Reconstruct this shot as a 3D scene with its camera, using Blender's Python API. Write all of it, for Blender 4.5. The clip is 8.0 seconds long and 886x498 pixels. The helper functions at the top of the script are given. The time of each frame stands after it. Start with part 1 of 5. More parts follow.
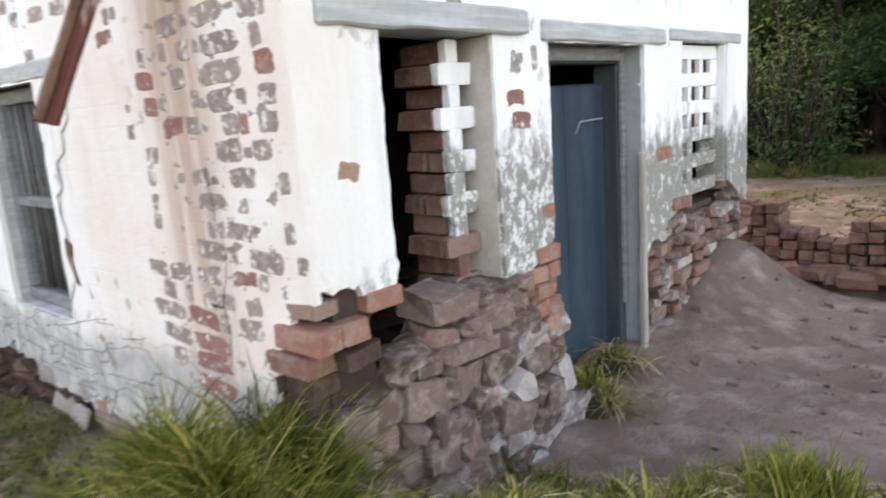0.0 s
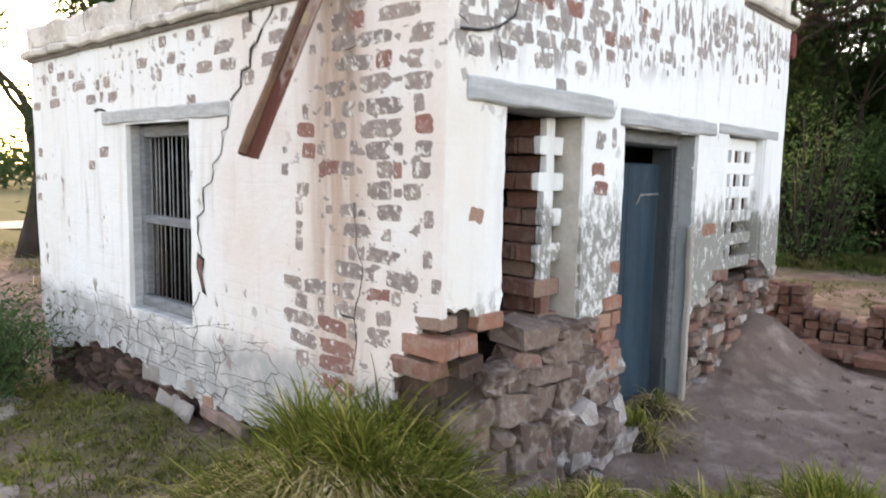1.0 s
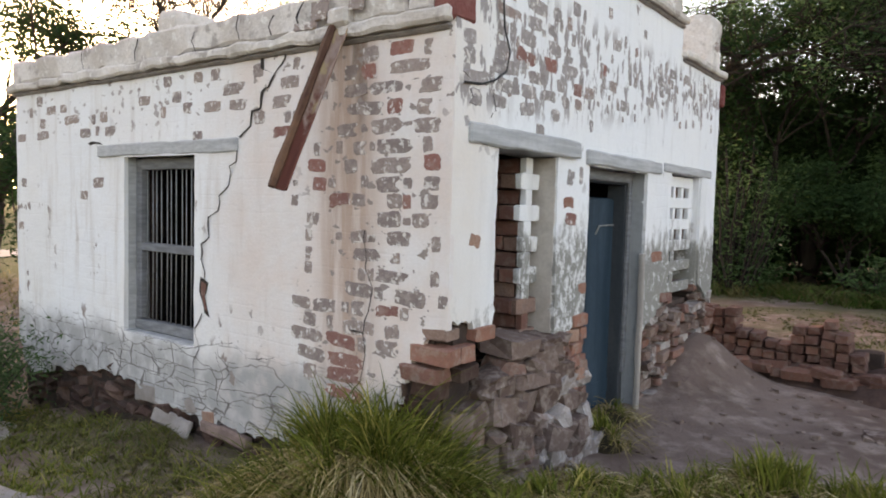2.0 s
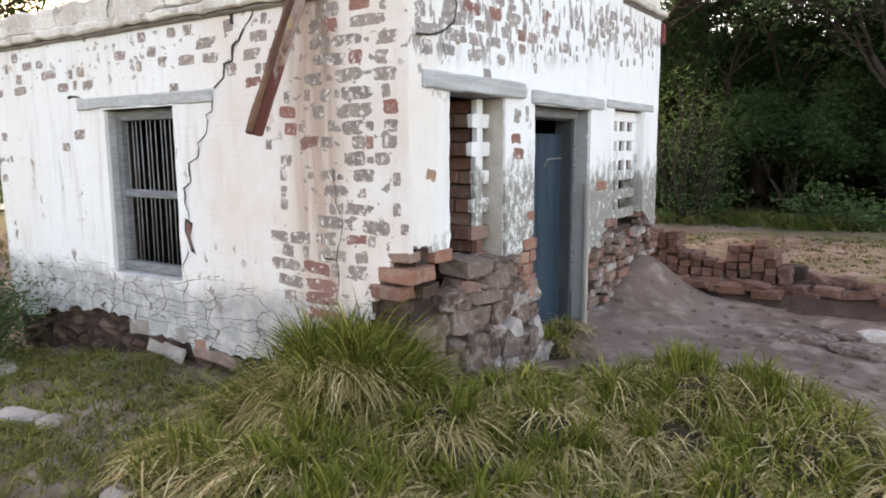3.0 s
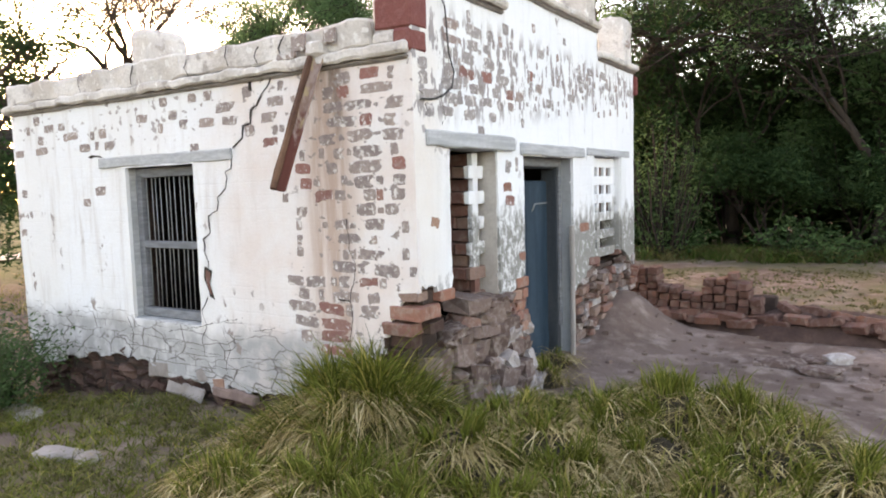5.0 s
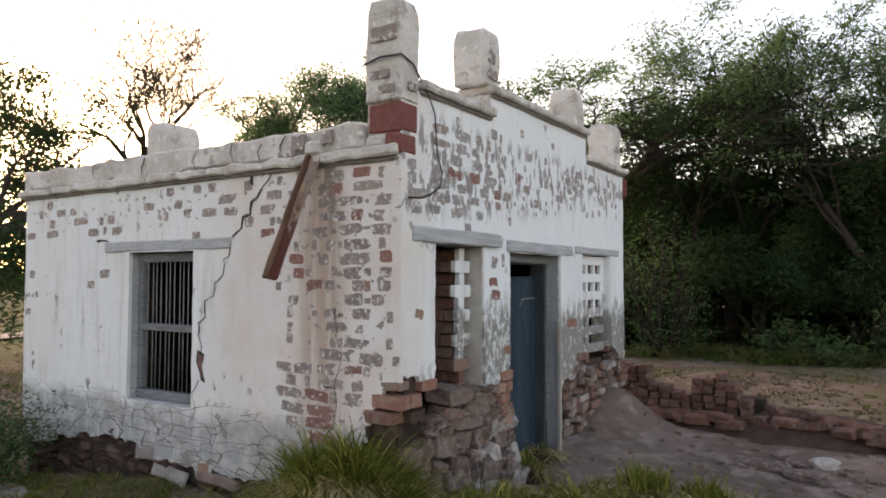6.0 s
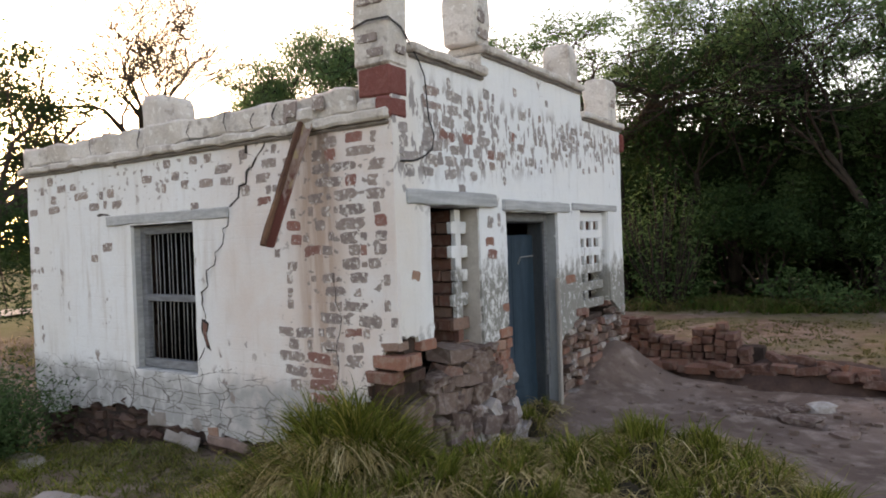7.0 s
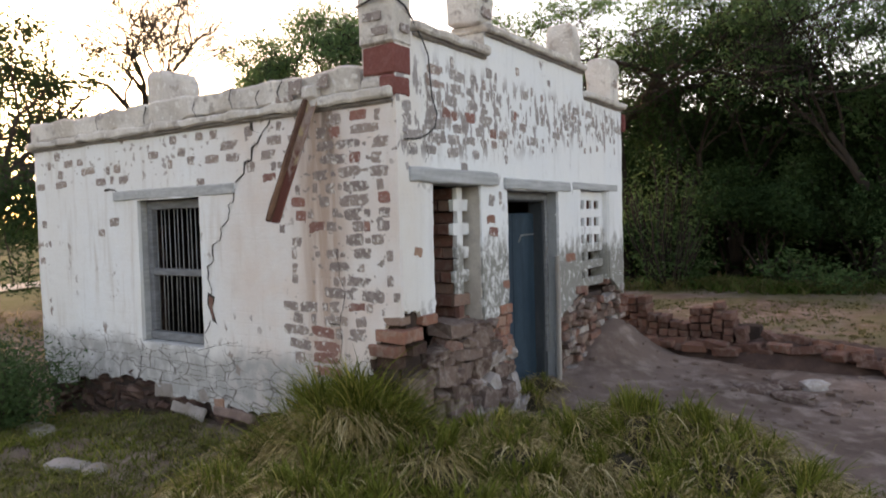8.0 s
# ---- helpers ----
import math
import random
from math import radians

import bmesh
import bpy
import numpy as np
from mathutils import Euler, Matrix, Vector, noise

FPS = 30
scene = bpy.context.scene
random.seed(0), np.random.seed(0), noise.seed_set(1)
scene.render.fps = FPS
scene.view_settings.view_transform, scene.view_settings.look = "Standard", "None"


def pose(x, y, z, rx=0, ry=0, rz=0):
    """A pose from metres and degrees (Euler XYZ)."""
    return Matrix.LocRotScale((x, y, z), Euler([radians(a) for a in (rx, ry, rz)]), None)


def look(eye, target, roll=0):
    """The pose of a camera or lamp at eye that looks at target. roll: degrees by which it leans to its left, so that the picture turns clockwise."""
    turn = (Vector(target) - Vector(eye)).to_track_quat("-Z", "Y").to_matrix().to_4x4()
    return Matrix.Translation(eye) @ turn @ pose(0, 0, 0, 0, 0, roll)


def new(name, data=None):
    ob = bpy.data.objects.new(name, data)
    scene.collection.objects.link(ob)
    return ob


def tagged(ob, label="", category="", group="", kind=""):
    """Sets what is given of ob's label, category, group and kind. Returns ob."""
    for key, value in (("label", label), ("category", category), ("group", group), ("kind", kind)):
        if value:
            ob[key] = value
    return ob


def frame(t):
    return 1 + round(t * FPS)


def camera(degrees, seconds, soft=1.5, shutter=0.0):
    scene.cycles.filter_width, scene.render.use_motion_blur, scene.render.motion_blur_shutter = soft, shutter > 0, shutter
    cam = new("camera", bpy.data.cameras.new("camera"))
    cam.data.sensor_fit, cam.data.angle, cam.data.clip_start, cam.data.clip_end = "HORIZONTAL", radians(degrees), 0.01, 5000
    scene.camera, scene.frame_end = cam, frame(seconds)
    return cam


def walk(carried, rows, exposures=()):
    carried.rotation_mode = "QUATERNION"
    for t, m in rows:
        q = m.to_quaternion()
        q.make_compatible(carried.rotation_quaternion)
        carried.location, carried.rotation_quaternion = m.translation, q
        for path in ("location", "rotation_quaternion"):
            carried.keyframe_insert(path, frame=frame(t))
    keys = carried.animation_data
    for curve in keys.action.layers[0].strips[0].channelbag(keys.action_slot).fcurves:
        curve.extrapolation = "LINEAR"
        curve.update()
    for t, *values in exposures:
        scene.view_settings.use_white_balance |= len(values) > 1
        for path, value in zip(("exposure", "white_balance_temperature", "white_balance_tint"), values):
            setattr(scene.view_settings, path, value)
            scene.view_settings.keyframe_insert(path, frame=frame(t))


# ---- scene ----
cam = camera(64.2, 8.0, soft=1.85, shutter=0.35)
PATH = [
    (0, (1.787, -1.375, 1.545), (0.491, 0.095, 1.145), -4.1),
    (0.5, (1.904, -1.776, 1.543), (0.504, -0.404, 1.145), -5.0),
    (1, (1.875, -2.084, 1.532), (0.546, -0.606, 1.311), 1.1),
    (1.2, (1.838, -2.191, 1.516), (0.552, -0.667, 1.372), -0.9),
    (2.3, (1.983, -2.765, 1.518), (0.825, -1.139, 1.393), 1.6),
    (2.5, (2.04, -2.829, 1.524), (0.883, -1.206, 1.361), -1.7),
    (3, (2.256, -3.012, 1.504), (1.146, -1.373, 1.217), -0.4),
    (3.5, (2.379, -3.161, 1.533), (1.188, -1.574, 1.282), 0.6),
    (4, (2.38, -3.237, 1.541), (1.207, -1.639, 1.272), 1.2),
    (4.2, (2.374, -3.286, 1.535), (1.237, -1.661, 1.275), -0.3),
    (5.3, (2.398, -3.478, 1.567), (1.355, -1.776, 1.445), -1.6),
    (5.5, (2.447, -3.479, 1.569), (1.433, -1.757, 1.493), -1.4),
    (6, (2.609, -3.539, 1.572), (1.522, -1.862, 1.658), 0.1),
    (6.5, (2.691, -3.563, 1.57), (1.606, -1.884, 1.64), -1.3),
    (7, (2.7, -3.547, 1.57), (1.597, -1.879, 1.547), -2.0),
    (7.5, (2.733, -3.597, 1.571), (1.618, -1.937, 1.584), -1.8),
    (8, (2.75, -3.623, 1.56), (1.642, -1.96, 1.477), -1.5),
]
EXPOSURES = [
    (0.0, 2.87, 9700, 26), (0.5, 2.62, 9700, 26), (1.0, 2.77, 9700, 26), (2.5, 2.00, 9700, 26), (3.0, 2.70, 9700, 26), (3.5, 2.88, 9700, 26), (4.0, 2.88, 9700, 26),
    (5.5, 2.44, 9700, 26), (6.0, 1.77, 9700, 26), (6.5, 1.74, 9700, 26), (7.0, 1.84, 9700, 26), (7.5, 1.71, 9700, 26), (8.0, 1.84, 9700, 26),
]
walk(cam, [(t, look(eye, target, roll)) for t, eye, target, roll in PATH], EXPOSURES)
import itertools

# ---------------------------------------------------------------- world, sun
SUN_AZ, SUN_EL = 156.0, 15.0
world = bpy.data.worlds.new("dusk_sky")
world.use_nodes = True
scene.world = world
wn = world.node_tree
sky = wn.nodes.new("ShaderNodeTexSky")
sky.sky_type = "NISHITA"
sky.sun_disc = False
sky.sun_elevation = radians(SUN_EL)
sky.sun_rotation = radians(90.0 - SUN_AZ)
sky.air_density, sky.dust_density, sky.ozone_density = 1.0, 1.1, 1.4
wn.links.new(sky.outputs[0], wn.nodes["Background"].inputs[0])
wn.nodes["Background"].inputs[1].default_value = 0.15

sun_data = bpy.data.lights.new("sun", "SUN")
sun_data.energy, sun_data.angle, sun_data.color = 0.3, radians(10.0), (1.0, 0.82, 0.62)
sun = new("sun", sun_data)
ca, sa = math.cos(radians(SUN_AZ)), math.sin(radians(SUN_AZ))
sun.matrix_world = look((30 * ca, 30 * sa, 30 * math.tan(radians(SUN_EL))), (0, 0, 0))


# ---------------------------------------------------------------- materials
class Mat:
    """A node material built step by step on object or world coordinates."""

    def __init__(self, name, rough=0.9, metal=0.0, spec=0.3):
        self.m = bpy.data.materials.new(name)
        self.m.use_nodes = True
        self.t = self.m.node_tree
        self.b = self.t.nodes["Principled BSDF"]
        self.b.inputs["Roughness"].default_value = rough
        self.b.inputs["Metallic"].default_value = metal
        self.b.inputs["Specular IOR Level"].default_value = spec
        self.geo = self.t.nodes.new("ShaderNodeNewGeometry")
        self.pos = self.geo.outputs["Position"]

    def put(self, socket, value):
        if hasattr(value, "is_output"):
            self.t.links.new(value, socket)
        else:
            socket.default_value = value

    def noise(self, scale, detail=4.0, rough=0.55, stretch=(1, 1, 1), vec=None, shift=(0, 0, 0)):
        mp = self.t.nodes.new("ShaderNodeMapping")
        mp.inputs["Scale"].default_value = stretch
        mp.inputs["Location"].default_value = shift
        self.t.links.new(vec or self.pos, mp.inputs["Vector"])
        n = self.t.nodes.new("ShaderNodeTexNoise")
        n.inputs["Scale"].default_value = scale
        n.inputs["Detail"].default_value = detail
        n.inputs["Roughness"].default_value = rough
        self.t.links.new(mp.outputs[0], n.inputs["Vector"])
        return n.outputs["Fac"]

    def ramp(self, fac, lo, hi, a=0.0, b=1.0):
        r = self.t.nodes.new("ShaderNodeMapRange")
        r.interpolation_type = "SMOOTHSTEP"
        for key, v in (("From Min", lo), ("From Max", hi), ("To Min", a), ("To Max", b)):
            r.inputs[key].default_value = v
        self.put(r.inputs["Value"], fac)
        return r.outputs["Result"]

    def math(self, op, a, b=0.0):
        n = self.t.nodes.new("ShaderNodeMath")
        n.operation = op
        self.put(n.inputs[0], a)
        self.put(n.inputs[1], b)
        return n.outputs[0]

    def mix(self, fac, a, b):
        n = self.t.nodes.new("ShaderNodeMix")
        n.data_type = "RGBA"
        self.put(n.inputs["Factor"], fac)
        for key, v in (("A", a), ("B", b)):
            socket = [s for s in n.inputs if s.name == key and s.type == "RGBA"][0]
            self.put(socket, (*v, 1.0) if isinstance(v, tuple) else v)
        return [s for s in n.outputs if s.type == "RGBA"][0]

    def axis(self, k):
        n = self.t.nodes.new("ShaderNodeSeparateXYZ")
        self.t.links.new(self.pos, n.inputs[0])
        return n.outputs[k]

    def pick(self):
        n = self.t.nodes.new("ShaderNodeObjectInfo")
        return n.outputs["Random"]

    def island(self):
        return self.geo.outputs["Random Per Island"]

    def colour(self, c):
        self.put(self.b.inputs["Base Color"], (*c, 1.0) if isinstance(c, tuple) else c)
        return self

    def bump(self, height, strength=0.4, distance=0.01):
        n = self.t.nodes.new("ShaderNodeBump")
        n.inputs["Strength"].default_value = strength
        n.inputs["Distance"].default_value = distance
        self.put(n.inputs["Height"], height)
        self.t.links.new(n.outputs[0], self.b.inputs["Normal"])
        return self


def whitewash(name, tint, dirt, fleck, stain):
    """Old limewash on brick: streaked, stained, flaking in small spots."""
    m = Mat(name, 0.95, spec=0.15)
    white = m.mix(m.ramp(m.noise(1.3, 5), 0.38, 0.62), (0.81, 0.83, 0.85), tint)
    streak = m.ramp(m.noise(3.0, 6, 0.6, (3.0, 3.0, 0.35)), 0.50, 0.74, 0.0, 0.55)
    c = m.mix(streak, white, dirt)
    if stain:
        # run-off below the roof spout, and a clay wash on the near half of the wall
        near = m.ramp(m.axis(0), -2.1, -1.3)
        clay = m.math("MULTIPLY", near, m.ramp(m.noise(2.2, 5), 0.3, 0.68, 0.25, 0.9))
        c = m.mix(clay, c, (0.73, 0.615, 0.565))
        run = m.math("SUBTRACT", 1.0, m.ramp(m.math("ABSOLUTE", m.math("ADD", m.axis(0), 0.66)), 0.08, 0.30))
        run = m.math("MULTIPLY", run, m.ramp(m.noise(6.0, 5, 0.6, (2.2, 2.2, 0.3)), 0.28, 0.60, 0.25, 0.95))
        c = m.mix(run, c, (0.47, 0.335, 0.275))
        for at, low, wide in ((0.585, 1.95, 0.020), (0.535, 1.75, 0.030)):
            near = m.math("ABSOLUTE", m.math("ADD", m.math("ADD", m.axis(0), at), m.math("MULTIPLY", m.noise(5.0, 3, shift=(at, 0, 0)), 0.06)))
            drip = m.math("MULTIPLY", m.math("SUBTRACT", 1.0, m.ramp(near, wide * 0.4, wide * 1.6)), m.ramp(m.axis(2), low, low + 0.35, 0.0, 0.75))
            c = m.mix(drip, c, (0.17, 0.115, 0.09))
        damp = m.math("SUBTRACT", 1.0, m.ramp(m.math("ADD", m.axis(2), m.math("MULTIPLY", m.noise(3.0, 4), 0.35)), 0.64, 0.84))
        damp = m.math("MULTIPLY", damp, m.ramp(m.noise(7.0, 5), 0.3, 0.6, 0.5, 1.0))
        c = m.mix(damp, c, (0.38, 0.38, 0.38))
        # a net of fine cracks in the damp plaster near the ground
        vo = m.t.nodes.new("ShaderNodeTexVoronoi")
        vo.feature = "DISTANCE_TO_EDGE"
        vo.inputs["Scale"].default_value = 4.2
        mp = m.t.nodes.new("ShaderNodeMapping")
        mp.inputs["Scale"].default_value = (0.65, 1.0, 1.9)
        warp = m.t.nodes.new("ShaderNodeVectorMath")
        warp.operation = "MULTIPLY_ADD"
        wob = m.t.nodes.new("ShaderNodeTexNoise")
        wob.inputs["Scale"].default_value = 6.0
        m.t.links.new(wob.outputs["Color"], warp.inputs[0])
        warp.inputs[1].default_value = (0.12, 0.12, 0.12)
        m.t.links.new(m.pos, warp.inputs[2])
        m.t.links.new(m.pos, wob.inputs["Vector"])
        m.t.links.new(warp.outputs[0], mp.inputs["Vector"])
        m.t.links.new(mp.outputs[0], vo.inputs["Vector"])
        net = m.math("SUBTRACT", 1.0, m.ramp(vo.outputs["Distance"], 0.008, 0.030))
        low = m.math("SUBTRACT", 1.0, m.ramp(m.axis(2), 0.50, 0.66))
        net = m.math("MULTIPLY", m.math("MULTIPLY", net, low), m.ramp(m.noise(2.6, 3, shift=(5, 5, 5)), 0.36, 0.48, 0.0, 0.85))
        c = m.mix(net, c, (0.10, 0.085, 0.078))
    else:
        # rising damp: low at the corner, high on the middle pier; the lime hangs on in ragged specks
        level = m.math("SUBTRACT", m.ramp(m.axis(1), 0.45, 1.05, 0.92, 1.42), m.ramp(m.axis(1), 1.6, 2.45, 0.0, 0.10))
        rise = m.math("SUBTRACT", m.math("ADD", m.axis(2), m.math("MULTIPLY", m.noise(6.0, 5, 0.65, (1.6, 1.6, 0.8)), 0.9)), level)
        damp = m.math("SUBTRACT", 1.0, m.ramp(rise, 0.26, 0.52))
        speck = m.ramp(m.math("ADD", m.noise(12.0, 7, 0.78, (1.2, 1.2, 0.95)), m.ramp(m.axis(1), 1.6, 2.45, 0.0, 0.05)), 0.46, 0.50)
        cream = m.math("SUBTRACT", 1.0, m.ramp(m.axis(1), 0.12, 0.50))
        c = m.mix(m.math("MULTIPLY", cream, m.ramp(m.noise(2.0, 4), 0.3, 0.7, 0.5, 0.9)), c, (0.76, 0.69, 0.635))
        c = m.mix(m.math("MULTIPLY", damp, 0.40), c, (0.46, 0.44, 0.42))
        c = m.mix(m.math("MULTIPLY", damp, speck), c, (0.245, 0.238, 0.218))
    spots = m.noise(9.0, 3, 0.5, (1.2, 1.2, 0.9))
    where = m.noise(1.5, 3, 0.5, shift=(4, 1, 2))
    gate = m.math("MULTIPLY", m.ramp(spots, 0.60, 0.64), m.ramp(where, fleck, fleck + 0.10))
    if stain:
        top = m.math("MULTIPLY", m.ramp(m.axis(2), 1.95, 2.02), m.ramp(m.axis(0), -4.6, 0.5, 0.6, 1.0))
        side = m.math("MULTIPLY", m.ramp(m.axis(0), -1.15, -0.8), m.math("SUBTRACT", 1.0, m.ramp(m.axis(0), -0.14, -0.05)))
        zone = m.math("MAXIMUM", top, side)
        chips = m.ramp(m.noise(11.0, 3, 0.5, (1.0, 1.0, 1.6), shift=(7, 0, 3)), 0.61, 0.635)
        gate = m.math("MAXIMUM", gate, m.math("MULTIPLY", zone, chips))
    if not stain:
        high = m.math("MULTIPLY", m.ramp(m.axis(2), 1.93, 2.05), m.math("SUBTRACT", 1.0, m.ramp(m.axis(2), 2.55, 2.75)))
        streaks = m.ramp(m.noise(12.0, 4, 0.6, (1.0, 1.25, 0.42), shift=(0, 3, 5)), 0.53, 0.57)
        less = m.ramp(m.math("ADD", m.axis(2), m.math("MULTIPLY", m.axis(1), -0.15)), 1.74, 1.98)
        gate = m.math("MAXIMUM", gate, m.math("MULTIPLY", m.math("MULTIPLY", high, less), streaks))
    c = m.mix(gate, c, (0.30, 0.25, 0.235) if stain else (0.33, 0.295, 0.29))
    fine = m.noise(60.0, 4)
    c = m.mix(m.ramp(fine, 0.3, 0.75, 0.0, 0.16), c, dirt)
    # the courses of brick show faintly through the limewash
    flat = m.t.nodes.new("ShaderNodeCombineXYZ")
    m.put(flat.inputs[0], m.math("ADD", m.axis(0 if stain else 1), m.math("MULTIPLY", m.noise(5.0, 3), 0.05)))
    m.put(flat.inputs[1], m.math("ADD", m.axis(2), m.math("MULTIPLY", m.noise(4.0, 3, shift=(3, 3, 3)), 0.04)))
    br = m.t.nodes.new("ShaderNodeTexBrick")
    m.t.links.new(flat.outputs[0], br.inputs["Vector"])
    for key, v in (("Scale", 1.0), ("Mortar Size", 0.009), ("Mortar Smooth", 0.9), ("Brick Width", 0.23), ("Row Height", 0.092)):
        br.inputs[key].default_value = v
    if stain:
        # plaster split along the brick joints near the ground
        thin = m.t.nodes.new("ShaderNodeTexBrick")
        m.t.links.new(flat.outputs[0], thin.inputs["Vector"])
        for key, v in (("Scale", 1.0), ("Mortar Size", 0.0036), ("Mortar Smooth", 0.3), ("Brick Width", 0.23), ("Row Height", 0.092)):
            thin.inputs[key].default_value = v
        split = m.math("MULTIPLY", thin.outputs["Fac"], m.ramp(m.noise(3.4, 4, 0.6, shift=(9, 2, 6)), 0.48, 0.58, 0.0, 0.75))
        split = m.math("MULTIPLY", split, m.math("SUBTRACT", 1.0, m.ramp(m.axis(2), 0.58, 0.72)))
        c = m.mix(split, c, (0.10, 0.088, 0.08))
    joint = m.math("MULTIPLY", br.outputs["Fac"], m.ramp(m.noise(2.0, 4, shift=(1, 8, 2)), 0.42, 0.62))
    c = m.mix(m.math("MULTIPLY", joint, 0.05), c, dirt)
    m.colour(c)
    h = m.math("ADD", m.math("MULTIPLY", m.noise(9.0, 5), 1.0), m.math("MULTIPLY", gate, -0.5))
    h = m.math("ADD", h, m.math("MULTIPLY", joint, -0.13))
    h = m.math("ADD", h, m.math("MULTIPLY", fine, 0.3))
    return m.bump(h, 0.55, 0.012).m


def brick_material(name, a, b, c, dust, rough=0.92, lime=0.0):
    m = Mat(name, rough, spec=0.2)
    col = m.mix(m.ramp(m.pick(), 0.15, 0.6), a, b)
    col = m.mix(m.ramp(m.pick(), 0.72, 0.95), col, c)
    col = m.mix(m.ramp(m.noise(18.0, 5), 0.44, 0.68, 0.0, 0.8), col, dust)
    col = m.mix(m.ramp(m.noise(80.0, 3), 0.35, 0.7, 0.0, 0.35), col, tuple(v * 0.55 for v in a))
    if lime:
        left = m.ramp(m.noise(24.0, 5, 0.65, shift=(2, 7, 4)), 0.62 - 0.16 * lime, 0.68 - 0.16 * lime, 0.0, 0.9)
        col = m.mix(left, col, (0.70, 0.66, 0.63))
    m.colour(col)
    return m.bump(m.math("ADD", m.noise(30.0, 5), m.noise(110.0, 2)), 0.6, 0.008).m


def plain_material(name, a, b, scale, rough=0.8, metal=0.0, stretch=(1, 1, 1), bump=0.4, spec=0.3, depth=0.006):
    m = Mat(name, rough, metal, spec)
    n = m.noise(scale, 5, 0.6, stretch)
    col = m.mix(m.ramp(n, 0.32, 0.68), a, b)
    col = m.mix(m.ramp(m.noise(scale * 7, 3), 0.4, 0.75, 0.0, 0.3), col, tuple(v * 0.6 for v in a))
    m.colour(col)
    return m.bump(m.math("ADD", n, m.math("MULTIPLY", m.noise(scale * 6, 4), 0.5)), bump, depth).m


def parapet_material():
    m = Mat("weathered_limewash", 0.95, spec=0.15)
    c = m.mix(m.ramp(m.noise(2.4, 5), 0.36, 0.66), (0.70, 0.655, 0.615), (0.53, 0.48, 0.44))
    c = m.mix(m.ramp(m.noise(5.5, 5, 0.62, shift=(3, 1, 4)), 0.53, 0.64, 0.0, 0.8), c, (0.33, 0.285, 0.26))
    c = m.mix(m.ramp(m.noise(16.0, 4, shift=(8, 2, 1)), 0.60, 0.66, 0.0, 0.7), c, (0.78, 0.76, 0.73))
    c = m.mix(m.ramp(m.noise(55.0, 3), 0.4, 0.75, 0.0, 0.3), c, (0.34, 0.30, 0.27))
    m.colour(c)
    return m.bump(m.math("ADD", m.noise(8.0, 5), m.math("MULTIPLY", m.noise(40.0, 4), 0.4)), 0.9, 0.02).m


M_SOUTH = whitewash("limewash_clay_stained", (0.79, 0.79, 0.79), (0.55, 0.50, 0.46), 0.58, True)
M_EAST = whitewash("limewash_flaking", (0.83, 0.84, 0.85), (0.60, 0.60, 0.60), 0.56, False)
M_PARAPET = parapet_material()
M_BARE = brick_material("bare_weathered_brick", (0.33, 0.262, 0.243), (0.265, 0.215, 0.205), (0.375, 0.29, 0.262), (0.42, 0.35, 0.325), lime=0.5)
M_FLAKE = brick_material("grey_flaked_brick", (0.36, 0.315, 0.305), (0.29, 0.255, 0.25), (0.35, 0.255, 0.23), (0.45, 0.41, 0.40), lime=0.45)
M_RED = brick_material("bare_red_brick", (0.36, 0.165, 0.12), (0.29, 0.135, 0.105), (0.40, 0.24, 0.18), (0.38, 0.26, 0.21))
M_REDLIME = brick_material("limed_red_brick", (0.33, 0.150, 0.128), (0.27, 0.135, 0.118), (0.36, 0.20, 0.17), (0.38, 0.26, 0.23), lime=0.25)
M_CORE = brick_material("old_brick", (0.27, 0.13, 0.10), (0.20, 0.10, 0.082), (0.31, 0.21, 0.17), (0.30, 0.225, 0.195))
# old brick made darker, for the shade inside the broken opening
M_SHADEBRICK = brick_material("shaded_old_brick", (0.25, 0.118, 0.092), (0.165, 0.080, 0.066), (0.29, 0.185, 0.15), (0.25, 0.175, 0.15))
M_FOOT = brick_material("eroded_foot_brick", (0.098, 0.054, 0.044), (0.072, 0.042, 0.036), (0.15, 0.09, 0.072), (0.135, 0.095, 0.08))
M_PILE = brick_material("loose_mud_brick", (0.185, 0.090, 0.070), (0.120, 0.058, 0.046), (0.22, 0.105, 0.078), (0.22, 0.15, 0.125))
M_STONE = brick_material("rubble_stone", (0.215, 0.148, 0.128), (0.120, 0.077, 0.065), (0.23, 0.125, 0.10), (0.33, 0.265, 0.235))
M_PALE = brick_material("lime_covered_stone", (0.40, 0.35, 0.33), (0.27, 0.22, 0.20), (0.26, 0.18, 0.155), (0.55, 0.515, 0.505))
M_MORTAR = plain_material("mud_mortar", (0.088, 0.060, 0.051), (0.048, 0.033, 0.029), 7.0, 0.97, bump=0.9, depth=0.02)
M_WOODGREY = plain_material("grey_weathered_timber", (0.235, 0.245, 0.26), (0.15, 0.155, 0.165), 5.0, 0.85, stretch=(1.5, 1.5, 9.0), bump=0.6)
M_BEIGE = plain_material("bare_beige_plaster", (0.56, 0.515, 0.47), (0.42, 0.375, 0.335), 6.0, 0.95, bump=0.6)
M_GREYREVEAL = plain_material("pale_grey_reveal", (0.33, 0.35, 0.36), (0.25, 0.265, 0.28), 3.0, 0.85, stretch=(2, 2, 0.4), bump=0.4)
M_LINTEL = plain_material("limed_timber", (0.50, 0.51, 0.52), (0.36, 0.37, 0.375), 4.0, 0.9, stretch=(2, 0.6, 8.0), bump=0.6)
